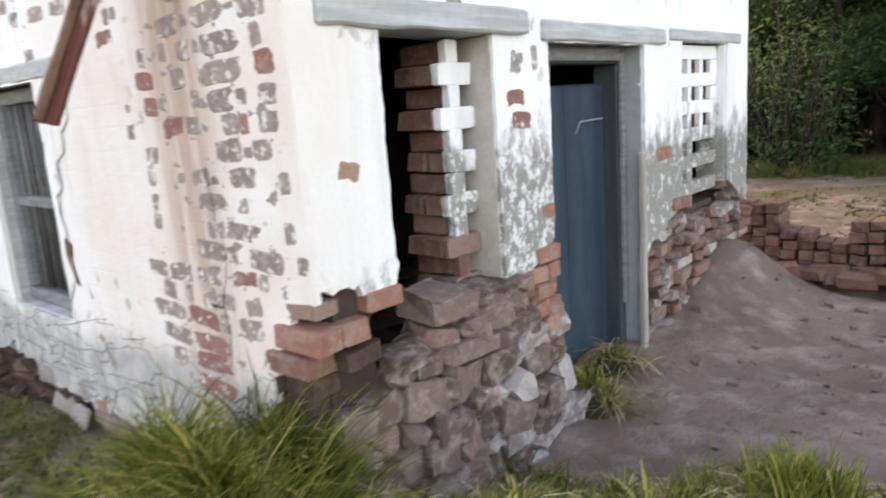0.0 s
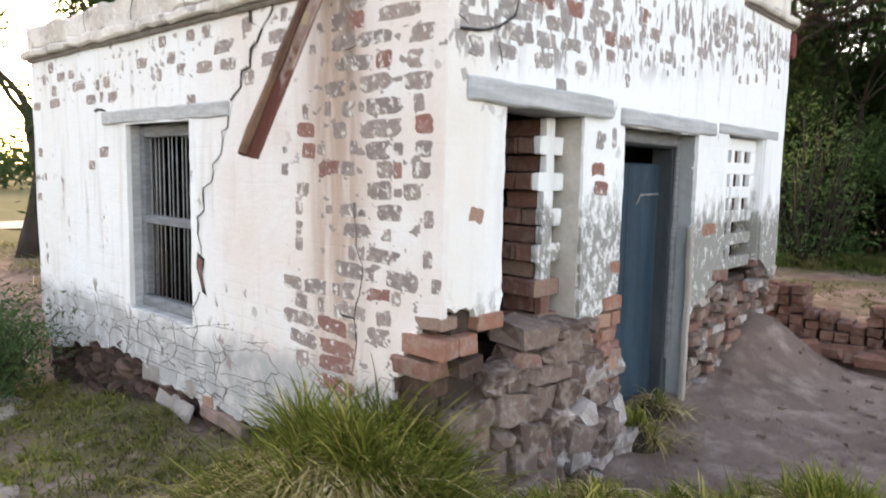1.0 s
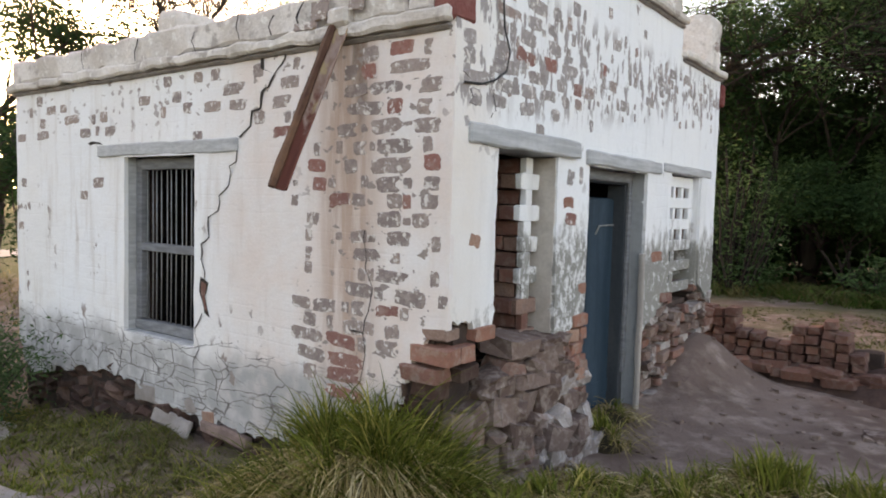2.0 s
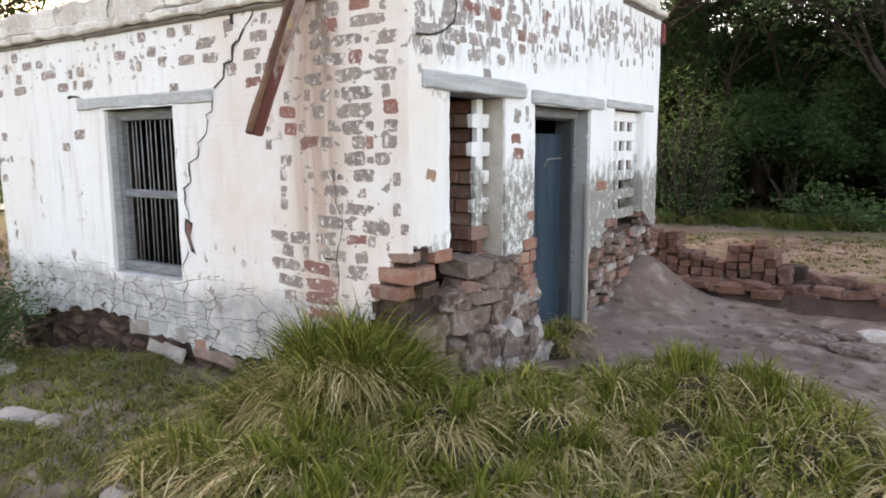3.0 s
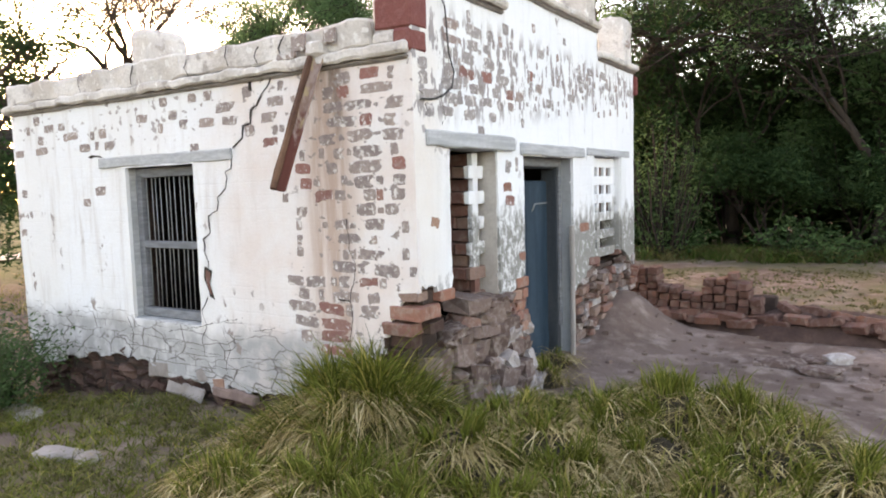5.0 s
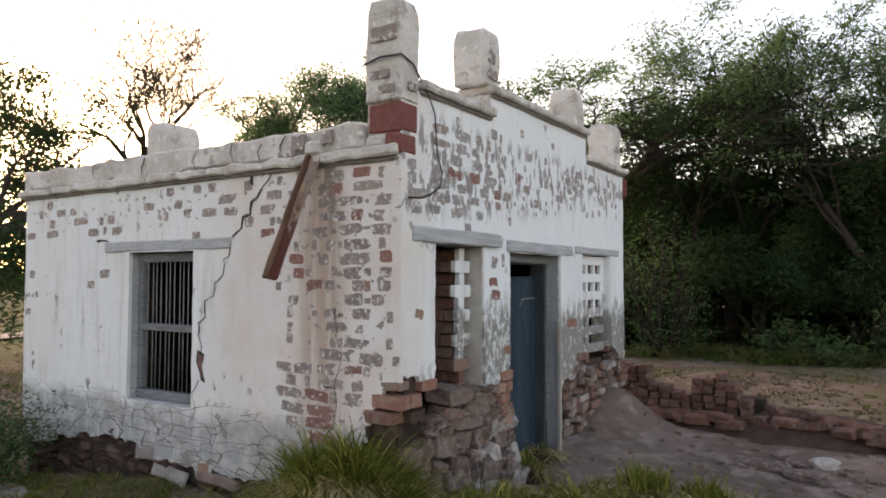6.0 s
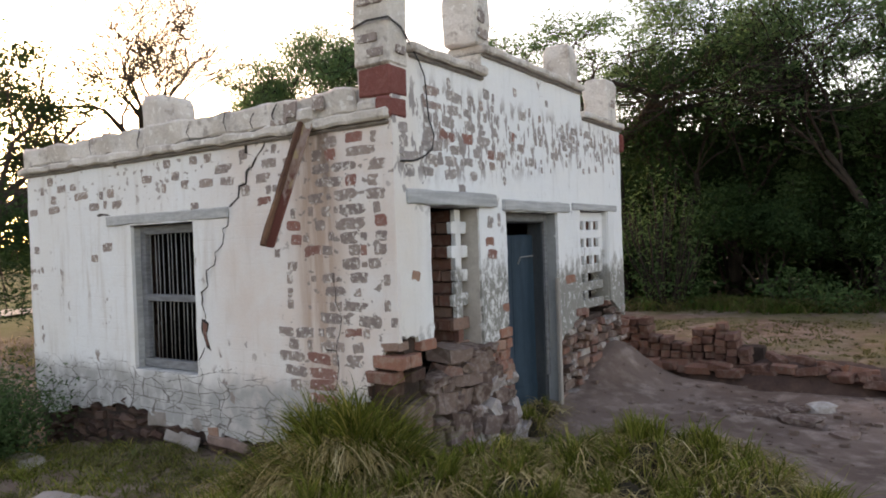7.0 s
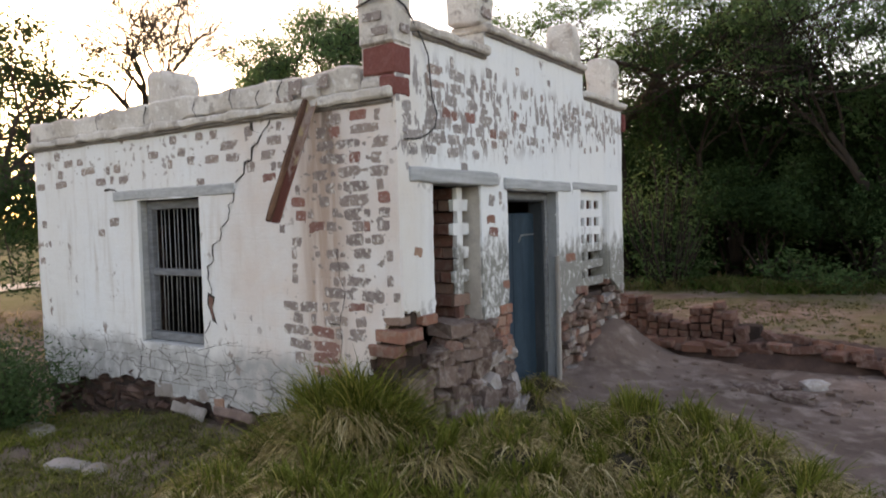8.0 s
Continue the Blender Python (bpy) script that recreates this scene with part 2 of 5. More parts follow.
M_BLUE = plain_material("faded_blue_paint", (0.014, 0.036, 0.056), (0.028, 0.060, 0.088), 3.0, 0.6, stretch=(3, 3, 0.5), bump=0.25)
M_IRON = plain_material("grey_painted_iron", (0.30, 0.31, 0.32), (0.20, 0.20, 0.20), 12.0, 0.6, 0.1, bump=0.3)
M_ROOMSHADE = plain_material("interior_shade", (0.035, 0.030, 0.027), (0.022, 0.02, 0.018), 4.0, 0.95)
M_CRACK = plain_material("crack_shadow", (0.05, 0.042, 0.038), (0.035, 0.03, 0.028), 20.0, 1.0)
M_CABLE = plain_material("black_cable", (0.03, 0.03, 0.03), (0.05, 0.05, 0.05), 20.0, 0.7)
def rust_material():
    """Sheet iron, pale and chalky near its upper end, red with rust at the lower one."""
    m = Mat("pale_rusty_sheet", 0.75, spec=0.25)
    streak = m.noise(9.0, 5, 0.6, (2.5, 2.5, 0.3))
    c = m.mix(m.ramp(streak, 0.38, 0.62), (0.35, 0.25, 0.215), (0.25, 0.155, 0.12))
    c = m.mix(m.ramp(m.noise(5.0, 4, 0.5, (3.0, 3.0, 0.5), shift=(3, 3, 1)), 0.52, 0.62, 0.0, 0.7), c, (0.42, 0.31, 0.16))
    rust = m.math("ADD", m.math("MULTIPLY", m.axis(2), -1.0), m.math("MULTIPLY", streak, 0.9))
    c = m.mix(m.ramp(rust, -1.62, -1.38), c, (0.135, 0.042, 0.030))
    m.colour(c)
    return m.bump(m.math("ADD", streak, m.math("MULTIPLY", m.noise(50.0, 4), 0.5)), 0.5, 0.006).m


M_RUSTPALE = rust_material()
M_RUSTSHADE = plain_material("shade_dark_rust", (0.070, 0.030, 0.021), (0.17, 0.085, 0.05), 7.0, 0.8, 0.0, (2.0, 0.5, 0.5), 0.5)
M_SHADELINE = plain_material("cornice_shade", (0.20, 0.175, 0.16), (0.30, 0.265, 0.24), 9.0, 0.95, bump=0.6)
M_BASE = plain_material("slumped_dark_earth", (0.110, 0.064, 0.052), (0.060, 0.035, 0.030), 5.0, 0.97, bump=1.0, depth=0.03)
M_FRAMESHADE = plain_material("shaded_frame_timber", (0.040, 0.050, 0.060), (0.062, 0.070, 0.078), 5.0, 0.8, stretch=(2, 2, 0.5), bump=0.5)
M_DEEPRED = brick_material("dark_red_brick", (0.22, 0.060, 0.054), (0.185, 0.052, 0.048), (0.24, 0.085, 0.075), (0.27, 0.115, 0.10))
M_FALLEN = plain_material("fallen_brickwork", (0.27, 0.185, 0.16), (0.17, 0.115, 0.10), 8.0, 0.95, bump=0.7)
M_SLAB = plain_material("fallen_plaster", (0.36, 0.32, 0.30), (0.24, 0.205, 0.185), 6.0, 0.95, bump=0.6)


def ground_material():
    m = Mat("dusty_earth", 0.97, spec=0.1)
    c = m.mix(m.ramp(m.noise(0.9, 6), 0.35, 0.65), (0.235, 0.166, 0.142), (0.148, 0.100, 0.083))
    c = m.mix(m.ramp(m.noise(4.5, 6), 0.45, 0.7, 0.0, 0.8), c, (0.35, 0.27, 0.235))
    grassy = m.ramp(m.noise(0.55, 6, 0.6, shift=(2, 5, 0)), 0.42, 0.60, 0.0, 0.85)
    away = m.math("MAXIMUM", m.ramp(m.axis(1), 4.8, 6.0), m.math("SUBTRACT", 1.0, m.ramp(m.axis(1), -0.6, 0.5)))
    c = m.mix(m.math("MULTIPLY", grassy, away), c, (0.130, 0.122, 0.060))
    meadow_side = m.math("SUBTRACT", 1.0, m.ramp(m.axis(0), -13.5, -9.5))
    c = m.mix(m.math("MULTIPLY", meadow_side, m.ramp(m.noise(0.4, 4, shift=(1, 1, 0)), 0.25, 0.5, 0.4, 0.9)), c, (0.095, 0.115, 0.045))
    c = m.mix(m.ramp(m.noise(45.0, 4), 0.45, 0.75, 0.0, 0.45), c, (0.13, 0.105, 0.085))
    m.colour(c)
    return m.bump(m.math("ADD", m.noise(14.0, 6), m.math("MULTIPLY", m.noise(60.0, 4), 0.5)), 0.8, 0.03).m


def leaf_material(name, a, b, c, rough=0.75, spec=0.06, thin=0.0):
    m = Mat(name, rough, spec=spec)
    col = m.mix(m.ramp(m.island(), 0.1, 0.6), a, b)
    col = m.mix(m.ramp(m.island(), 0.75, 0.98), col, c)
    col = m.mix(m.ramp(m.noise(1.2, 3), 0.35, 0.65, 0.0, 0.45), col, tuple(v * 0.6 for v in a))
    col = m.mix(m.math("MULTIPLY", m.pick(), 0.35), col, b)
    m.colour(col)
    if thin:
        # light shining through thin leaves
        glow = m.t.nodes.new("ShaderNodeBsdfTranslucent")
        m.put(glow.inputs["Color"], m.mix(0.5, col, tuple(min(1.0, 1.7 * v) for v in c)))
        both = m.t.nodes.new("ShaderNodeMixShader")
        both.inputs[0].default_value = thin
        m.t.links.new(m.b.outputs[0], both.inputs[1])
        m.t.links.new(glow.outputs[0], both.inputs[2])
        m.t.links.new(both.outputs[0], m.t.nodes["Material Output"].inputs["Surface"])
    return m.m


M_EARTH = ground_material()
M_GRASS = leaf_material("green_grass", (0.055, 0.072, 0.012), (0.155, 0.170, 0.032), (0.42, 0.34, 0.11))
M_STRAW = leaf_material("dry_grass", (0.54, 0.40, 0.20), (0.15, 0.115, 0.040), (0.80, 0.66, 0.40))
M_FIELD = leaf_material("field_grass", (0.15, 0.125, 0.055), (0.085, 0.090, 0.034), (0.24, 0.19, 0.095))
M_TUFTSHADE = plain_material("tuft_shade", (0.028, 0.021, 0.012), (0.062, 0.045, 0.024), 30.0, 0.97, stretch=(1, 1, 0.4), bump=1.0, depth=0.02)
M_DARKGRASS = leaf_material("dark_grass", (0.040, 0.085, 0.018), (0.065, 0.115, 0.024), (0.16, 0.16, 0.06))
M_LEAF = leaf_material("acacia_leaf", (0.046, 0.104, 0.042), (0.078, 0.150, 0.066), (0.14, 0.22, 0.10), thin=0.45)
# darker than M_LEAF: shade among the trees is put into this colour
M_LEAFDEEP = leaf_material("shaded_leaf", (0.016, 0.040, 0.016), (0.026, 0.056, 0.022), (0.055, 0.10, 0.038), thin=0.25)
M_WEED = leaf_material("shrub_leaf", (0.040, 0.085, 0.032), (0.060, 0.110, 0.042), (0.085, 0.14, 0.06))
M_BARK = plain_material("dark_bark", (0.048, 0.036, 0.029), (0.028, 0.022, 0.018), 6.0, 0.95, stretch=(2, 2, 0.4), bump=0.8, depth=0.02)


# ---------------------------------------------------------------- small builders
def link(name, bm, material, parent=None, label="", smooth=False):
    data = bpy.data.meshes.new(name)
    bm.to_mesh(data)
    bm.free()
    data.materials.append(material)
    if smooth:
        data.polygons.foreach_set("use_smooth", [True] * len(data.polygons))
    ob = new(name, data)
    if parent:
        ob.parent = parent
    return tagged(ob, label)


def part(name, bm, material, parent, label="", smooth=False):
    """One bmesh as one mesh object under a thing or a part."""
    return link(name, bm, material, parent, label, smooth)


def from_arrays(name, verts, faces, material, parent=None, label="", smooth=False):
    data = bpy.data.meshes.new(name)
    data.from_pydata(verts, [], faces)
    data.materials.append(material)
    if smooth:
        data.polygons.foreach_set("use_smooth", [True] * len(data.polygons))
    ob = new(name, data)
    if parent:
        ob.parent = parent
    return tagged(ob, label)


def empty_thing(name, label, category, group="", kind=""):
    return tagged(new(name), label, category, group, kind)


def box(bm, x0, x1, y0, y1, z0, z1, bevel=0.0, cuts=0, rough=0.0, seed=0.0):
    """A box with bevelled edges and, if wanted, uneven faces."""
    made = bmesh.ops.create_cube(bm, size=1.0)["verts"]
    for v in made:
        v.co = Vector((x0 + (v.co.x + 0.5) * (x1 - x0), y0 + (v.co.y + 0.5) * (y1 - y0), z0 + (v.co.z + 0.5) * (z1 - z0)))
    edges = list({e for v in made for e in v.link_edges})
    faces = list({f for v in made for f in v.link_faces})
    if cuts:
        longest = max(x1 - x0, y1 - y0, z1 - z0)
        some = [e for e in edges if e.calc_length() > longest * 0.6]
        bmesh.ops.subdivide_edges(bm, edges=some, cuts=cuts, use_grid_fill=True)
    if bevel:
        sharp = [e for e in bm.edges if e.is_valid and len(e.link_faces) == 2 and e.calc_face_angle(0) > 0.8]
        bmesh.ops.bevel(bm, geom=sharp, offset=bevel, segments=1, affect="EDGES")
    if rough:
        for v in bm.verts:
            v.co += noise.noise_vector(v.co * 6.0 + Vector((seed, seed * 1.7, 0))) * rough
    return bm


def solid(x0, x1, y0, y1, z0, z1, bevel=0.0, cuts=0, rough=0.0, seed=0.0):
    return box(bmesh.new(), x0, x1, y0, y1, z0, z1, bevel, cuts, rough, seed)


def tube(bm, pts, radii, sides=6):
    """A tube along points, tapering."""
    rings = []
    for i, p in enumerate(pts):
        a = pts[max(i - 1, 0)]
        b = pts[min(i + 1, len(pts) - 1)]
        q = (Vector(b) - Vector(a)).to_track_quat("Z", "Y")
        rings.append([bm.verts.new(Vector(p) + q @ Vector((radii[i] * math.cos(k * math.tau / sides), radii[i] * math.sin(k * math.tau / sides), 0))) for k in range(sides)])
    for r, s in zip(rings, rings[1:]):
        for k in range(sides):
            bm.faces.new((r[k], r[(k + 1) % sides], s[(k + 1) % sides], s[k]))
    bm.faces.new(rings[0][::-1])
    bm.faces.new(rings[-1])
    return bm


def chunk(rng, sx, sy, sz, jag=0.16):
    """An irregular broken stone as a bmesh round the origin."""
    bm = bmesh.new()
    bmesh.ops.create_icosphere(bm, subdivisions=2, radius=0.5)
    off = Vector((rng.uniform(-50, 50), rng.uniform(-50, 50), rng.uniform(-50, 50)))
    for v in bm.verts:
        c = v.co
        k = max(abs(c.x), abs(c.y), abs(c.z))
        q = c.lerp(c * (0.5 / k), 0.86)
        q = q + noise.noise_vector(q * 2.2 + off) * jag
        v.co = Vector((q.x * sx, q.y * sy, q.z * sz))
    return bm


def brick_mesh(rng, name, material, wear=0.10):
    """A worn unit brick: every edge rounded, corners knocked off unevenly."""
    bm = bmesh.new()
    bmesh.ops.create_cube(bm, size=1.0)
    bmesh.ops.bevel(bm, geom=bm.edges[:], offset=0.07, segments=1, affect="EDGES")
    for v in bm.verts:
        v.co += Vector((rng.uniform(-1, 1), rng.uniform(-1, 1), rng.uniform(-1, 1))) * wear * 0.45
    data = bpy.data.meshes.new(name)
    bm.to_mesh(data)
    bm.free()
    data.materials.append(material)
    return data


def patch_mesh(rng, name, material):
    """The face of one brick from which the limewash has come away: unit wide and high, 1 deep, uneven outline."""
    n = 20
    pts = []
    bite, ragged = rng.uniform(0, math.tau), rng.random() < 0.55
    for k in range(n):
        a = math.tau * (k + rng.uniform(-0.3, 0.3)) / n
        c, s = math.cos(a), math.sin(a)
        r = min(0.5 / max(abs(c), abs(s)), 0.66) * rng.uniform(0.87, 1.04)
        if math.cos(a - bite) > 0.86 and ragged:
            r *= rng.uniform(0.5, 0.85)
        pts.append((r * c, r * s))
    verts = [(x, 0.0, z) for x, z in pts] + [(x * 0.93, -1.0, z * 0.9) for x, z in pts]
    faces = [tuple(range(n, 2 * n))] + [(k, (k + 1) % n, n + (k + 1) % n, n + k) for k in range(n)]
    data = bpy.data.meshes.new(name)
    data.from_pydata(verts, [], faces)
    data.materials.append(material)
    return data


def piece(name, data, parent, m):
    ob = new(name, data)
    ob.parent = parent
    ob.matrix_basis = m
    return ob


def masked_wall(step, u0, u1, v0, v1, thick, is_solid, shape, to_world, jitter=0.35, edge=None):
    """A wall as a fine grid of cells; cells for which is_solid says no are left open right through, with real reveals. shape(u, v) moves the front."""
    nu, nv = round((u1 - u0) / step), round((v1 - v0) / step)
    us, vs = np.linspace(u0, u1, nu + 1), np.linspace(v0, v1, nv + 1)
    on = [[is_solid((us[i] + us[i + 1]) / 2, (vs[j] + vs[j + 1]) / 2) for j in range(nv)] for i in range(nu)]
    index, verts, faces = {}, [], []

    def at(i, j, side):
        key = (i, j, side)
        if key not in index:
            u, v = us[i], vs[j]
            around = [0 <= a < nu and 0 <= b < nv and on[a][b] for a in (i - 1, i) for b in (j - 1, j)]
            if not all(around) and 0 < i < nu and 0 < j < nv:
                w = noise.noise_vector(Vector((u * 23.0, v * 23.0, 3.0))) * step * 2 * (jitter(u, v) if callable(jitter) else jitter)
                u, v = u + w.x, v + w.y
            if edge and not all(around) and abs(v - edge(us[i])) < step * 1.1:
                v = edge(us[i]) + 0.3 * step * n1(us[i], 40.0, 6.0)
            d = shape(u, v) if side == 0 else thick
            index[key] = len(verts)
            verts.append(to_world(u, v, d))
        return index[key]

    for i in range(nu):
        for j in range(nv):
            if not on[i][j]:
                continue
            faces.append((at(i, j, 0), at(i + 1, j, 0), at(i + 1, j + 1, 0), at(i, j + 1, 0)))
            faces.append((at(i, j, 1), at(i, j + 1, 1), at(i + 1, j + 1, 1), at(i + 1, j, 1)))
            for a, b, p, q in ((i - 1, j, (i, j + 1), (i, j)), (i + 1, j, (i + 1, j), (i + 1, j + 1)), (i, j - 1, (i, j), (i + 1, j)), (i, j + 1, (i + 1, j + 1), (i, j + 1))):
                if not (0 <= a < nu and 0 <= b < nv and on[a][b]):
                    faces.append((at(*p, 0), at(*p, 1), at(*q, 1), at(*q, 0)))
    return verts, faces


def n1(x, s=1.0, o=0.0):
    return noise.noise(Vector((x * s + o, o * 1.3, 0.7)))


def n2(x, y, s=1.0, o=0.0):
    return noise.noise(Vector((x * s + o, y * s - o, o * 0.31)))


# ---------------------------------------------------------------- ground
def earth_height(x, y):
    """Height of the ground: trodden earth, a hollow along the south wall, a dirt heap against the east wall, rough field beyond."""
    far = min(1.0, max(0.0, (math.hypot(x, y) - 4.0) / 12.0))
    h = 0.035 * n2(x, y, 1.3, 2.0) + 0.025 * n2(x, y, 4.0, 5.0) + 0.012 * n2(x, y, 11.0, 1.0) + far * 0.25 * n2(x, y, 0.12, 8.0)
    if y < 0.6:
        h -= float(np.interp(-x, (1.6, 2.4, 3.2, 4.2, 6.0), (0.0, 0.02, 0.13, 0.26, 0.28))) * math.exp(-((y + 0.25) / 0.9) ** 2)
    h += 0.36 * math.exp(-(((x - 0.0) / 0.36) ** 2) - ((y - 3.75) / 0.62) ** 2)
    h += 0.10 * math.exp(-(((x - 0.1) / 0.7) ** 2) - ((y - 3.4) / 1.0) ** 2)
    along, across = (x * 0.66 + y * 0.75), (x * 0.75 - y * 0.66)
    h += 0.17 * math.exp(-(((across - 0.42) / 0.42) ** 2)) * min(1.0, max(0.0, (along + 0.6) / 0.8)) * min(1.0, max(0.0, (2.9 - along) / 0.8))
    h -= 0.10 * math.exp(-(((x - 2.6) / 1.4) ** 2) - ((y + 3.0) / 1.6) ** 2)
    return h - 0.02


def build_ground():
    step, line = 0.09, [0.0]
    while line[-1] < 900.0:
        line.append(line[-1] + step)
        if line[-1] > 5.0:
            step *= 1.13
    axis = np.array([-v for v in line[:0:-1]] + line)
    verts = [(float(x), float(y) + 0.6, earth_height(float(x), float(y) + 0.6)) for x in axis for y in axis]
    n = len(axis)
    faces = [(i * n + j, (i + 1) * n + j, (i + 1) * n + j + 1, i * n + j + 1) for i in range(n - 1) for j in range(n - 1)]
    ob = from_arrays("ground", verts, faces, M_EARTH, smooth=True)
    return tagged(ob, "dusty trodden earth with patches of dry grass", "ground", kind="structure")


ground = build_ground()
verts = [(x + 0.35 * n1(y, 0.25, 4.0), y, earth_height(x, y) + 0.05) for y in np.linspace(-30.0, 40.0, 71) for x in (-19.5, -18.3, -17.0)]
road = from_arrays("road", verts, [(k * 3 + i, k * 3 + i + 1, k * 3 + i + 4, k * 3 + i + 3) for k in range(70) for i in range(2)], plain_material("pale_dust", (0.50, 0.45, 0.40), (0.42, 0.37, 0.32), 0.8, 0.97), smooth=True)
tagged(road, "pale dusty track beyond the trees", "road", kind="structure")

# ---------------------------------------------------------------- the house
house = empty_thing("house", "small derelict whitewashed brick house with flaking walls", "house")
DEPTH, LENGTH, THICK = 4.2, 4.5, 0.30
EAVE, ROOF_TOP = 2.35, 2.59
WIN = (-2.83, -2.0, 0.58, 1.79)
GAP_A = (0.38, 1.05, 0.60, 1.81)
DOOR = (1.48, 2.45, -0.2, 1.79)
GAP_B = (3.0, 3.77, 0.70, 1.82)


def inside(u, v, hole, e=0.0):
    return hole[0] - e < u < hole[1] + e and hole[2] - e < v < hole[3] + e


def south_foot(u):
    """Height above which the south wall keeps its plaster, u metres from the corner."""
    h = np.interp(u, (0.0, 0.1, 0.22, 0.34, 0.6, 1.1, 1.75, 2.2, 2.6, 2.95, 3.9, 4.25, 4.4, 4.5), (0.93, 0.90, 0.78, 0.45, 0.25, 0.17, 0.13, 0.13, 0.20, 0.24, 0.14, 0.08, 0.16, 0.34))
    blocks = 0.05 * round(2.2 * n1(round(u * 5.5), 0.83, 3.0)) / 2.2
    return h + blocks + 0.03 * n1(u, 5.0, 3.0) + 0.025 * n1(u, 19.0, 9.0)


def east_foot(y):
    h = np.interp(y, (0.0, 0.2, 0.3, 0.38, 1.05, 1.2, 1.46, 2.45, 2.62, 2.9, 3.1, 3.8, 3.95, 4.2), (0.95, 0.90, 0.86, 0.92, 0.60, 0.72, 0.92, 0.55, 0.66, 0.78, 0.88, 0.84, 0.80, 0.70))
    return h + 0.07 * n1(y, 6.0, 1.0) + 0.03 * n1(y, 19.0, 4.0)


def east_top(y):
    return 2.81 if y < 1.16 else 3.0 if y < 3.08 else 2.75


def south_point(u, v, d):
    return (-u, d, v)


def east_point(u, v, d):
    return (-d, u, v)


def sagging(u, v):
    return 0.012 * n2(u, v, 1.1, 3.0) + 0.005 * n2(u, v, 5.0, 7.0)


def south_solid(u, v):
    return not inside(-u, v, WIN) and v > south_foot(u)


def east_solid(u, v):
    if v > east_top(u) or inside(u, v, DOOR) or inside(u, v, GAP_A) or inside(u, v, GAP_B):
        return False
    return v > east_foot(u)


verts, faces = masked_wall(0.035, 0.0, LENGTH, -0.3, EAVE, 0.034, south_solid, sagging, south_point, lambda u, v: 0.35 if v < 0.55 or u > 4.3 else 0.05, south_foot)
wall_south = from_arrays("wall", verts, faces, M_SOUTH, house, "stained whitewashed plaster wall, cracked and peeling off brick")
verts, faces = masked_wall(0.07, 0.11, LENGTH - 0.01, -0.5, EAVE, THICK, lambda u, v: not inside(-u, v, WIN, 0.05), lambda u, v: 0.042 + 0.02 * (v < 0.3) + 0.012 * n2(u, v, 6.0, 2.0), south_point)
core_south = from_arrays("wall_core", verts, faces, M_MORTAR, house, "crumbling mud mortar and brick core")
verts, faces = masked_wall(0.035, 0.006, DEPTH, -0.2, 3.01, 0.034, east_solid, sagging, east_point, lambda u, v: 0.35 if v < 1.0 else 0.12, east_foot)
wall_east = from_arrays("wall", verts, faces, M_EAST, house, "white limewashed front wall with flaking streaks")
verts, faces = masked_wall(0.07, 0.11, DEPTH - 0.01, -0.5, 3.0, 0.28, lambda u, v: v < east_top(u) - 0.02 and not (inside(u, v, DOOR, 0.04) or inside(u, v, GAP_A, 0.04) or inside(u, v, GAP_B, 0.04)), lambda u, v: 0.042 + 0.05 * (v < 0.8) + 0.012 * n2(u, v, 6.0, 5.0), east_point)
core_east = from_arrays("wall_core", verts, faces, M_MORTAR, house, "crumbling mud mortar and brick core")
part("wall", solid(-LENGTH, -LENGTH + THICK, THICK + 0.003, DEPTH - THICK, -0.5, EAVE, 0.01), M_PARAPET, house)
part("wall", solid(-LENGTH, -0.283, DEPTH - THICK + 0.003, DEPTH, -0.5, EAVE, 0.01), M_PARAPET, house)
part("roof", solid(-LENGTH + 0.02, -0.29, 0.3, DEPTH - 0.02, EAVE - 0.10, EAVE + 0.02, 0.01), M_PARAPET, house, "flat mud-plastered roof")
# near-black linings and floor put the closed room's shade into the colour
part("inner_wall", solid(-LENGTH + 0.31, -LENGTH + 0.33, 0.36, DEPTH - 0.34, -0.03, EAVE - 0.11), M_ROOMSHADE, house, "dark lining painted as the room's shade on the inner wall")
part("inner_wall", solid(-LENGTH + 0.34, -0.34, DEPTH - 0.33, DEPTH - 0.31, -0.03, EAVE - 0.11), M_ROOMSHADE, house, "dark lining painted as the room's shade on the inner wall")
part("inner_ceiling", solid(-LENGTH + 0.34, -0.34, 0.36, DEPTH - 0.34, EAVE - 0.13, EAVE - 0.105), M_ROOMSHADE, house, "dark lining painted as the room's shade on the ceiling")
part("floor", solid(-LENGTH + 0.1, -0.1, 0.1, DEPTH - 0.1, -0.4, -0.02), M_ROOMSHADE, house, "earth floor coloured dark for the room's shade")


# parapets and cornices
def band(x0, x1, y0, y1, z0, z1, seed, rough=0.017, cuts=40):
    return solid(x0, x1, y0, y1, z0, z1, 0.014, cuts, rough, seed)


part("cornice", band(-LENGTH - 0.06, -0.02, -0.055, 0.28, EAVE, EAVE + 0.065, 1.0, 0.028, 60), M_PARAPET, house, "projecting lime-plastered brick cornice")
part("parapet", band(-LENGTH - 0.02, -0.28, -0.02, 0.26, EAVE + 0.067, ROOF_TOP, 2.0, 0.03, 60), M_PARAPET, house, "low worn roof parapet")
part("cornice", band(-LENGTH - 0.06, -LENGTH + 0.28, 0.285, DEPTH, EAVE, EAVE + 0.065, 3.0), M_PARAPET, house)
part("parapet", band(-LENGTH - 0.02, -LENGTH + 0.26, 0.285, DEPTH, EAVE + 0.067, ROOF_TOP, 4.0, 0.02), M_PARAPET, house)
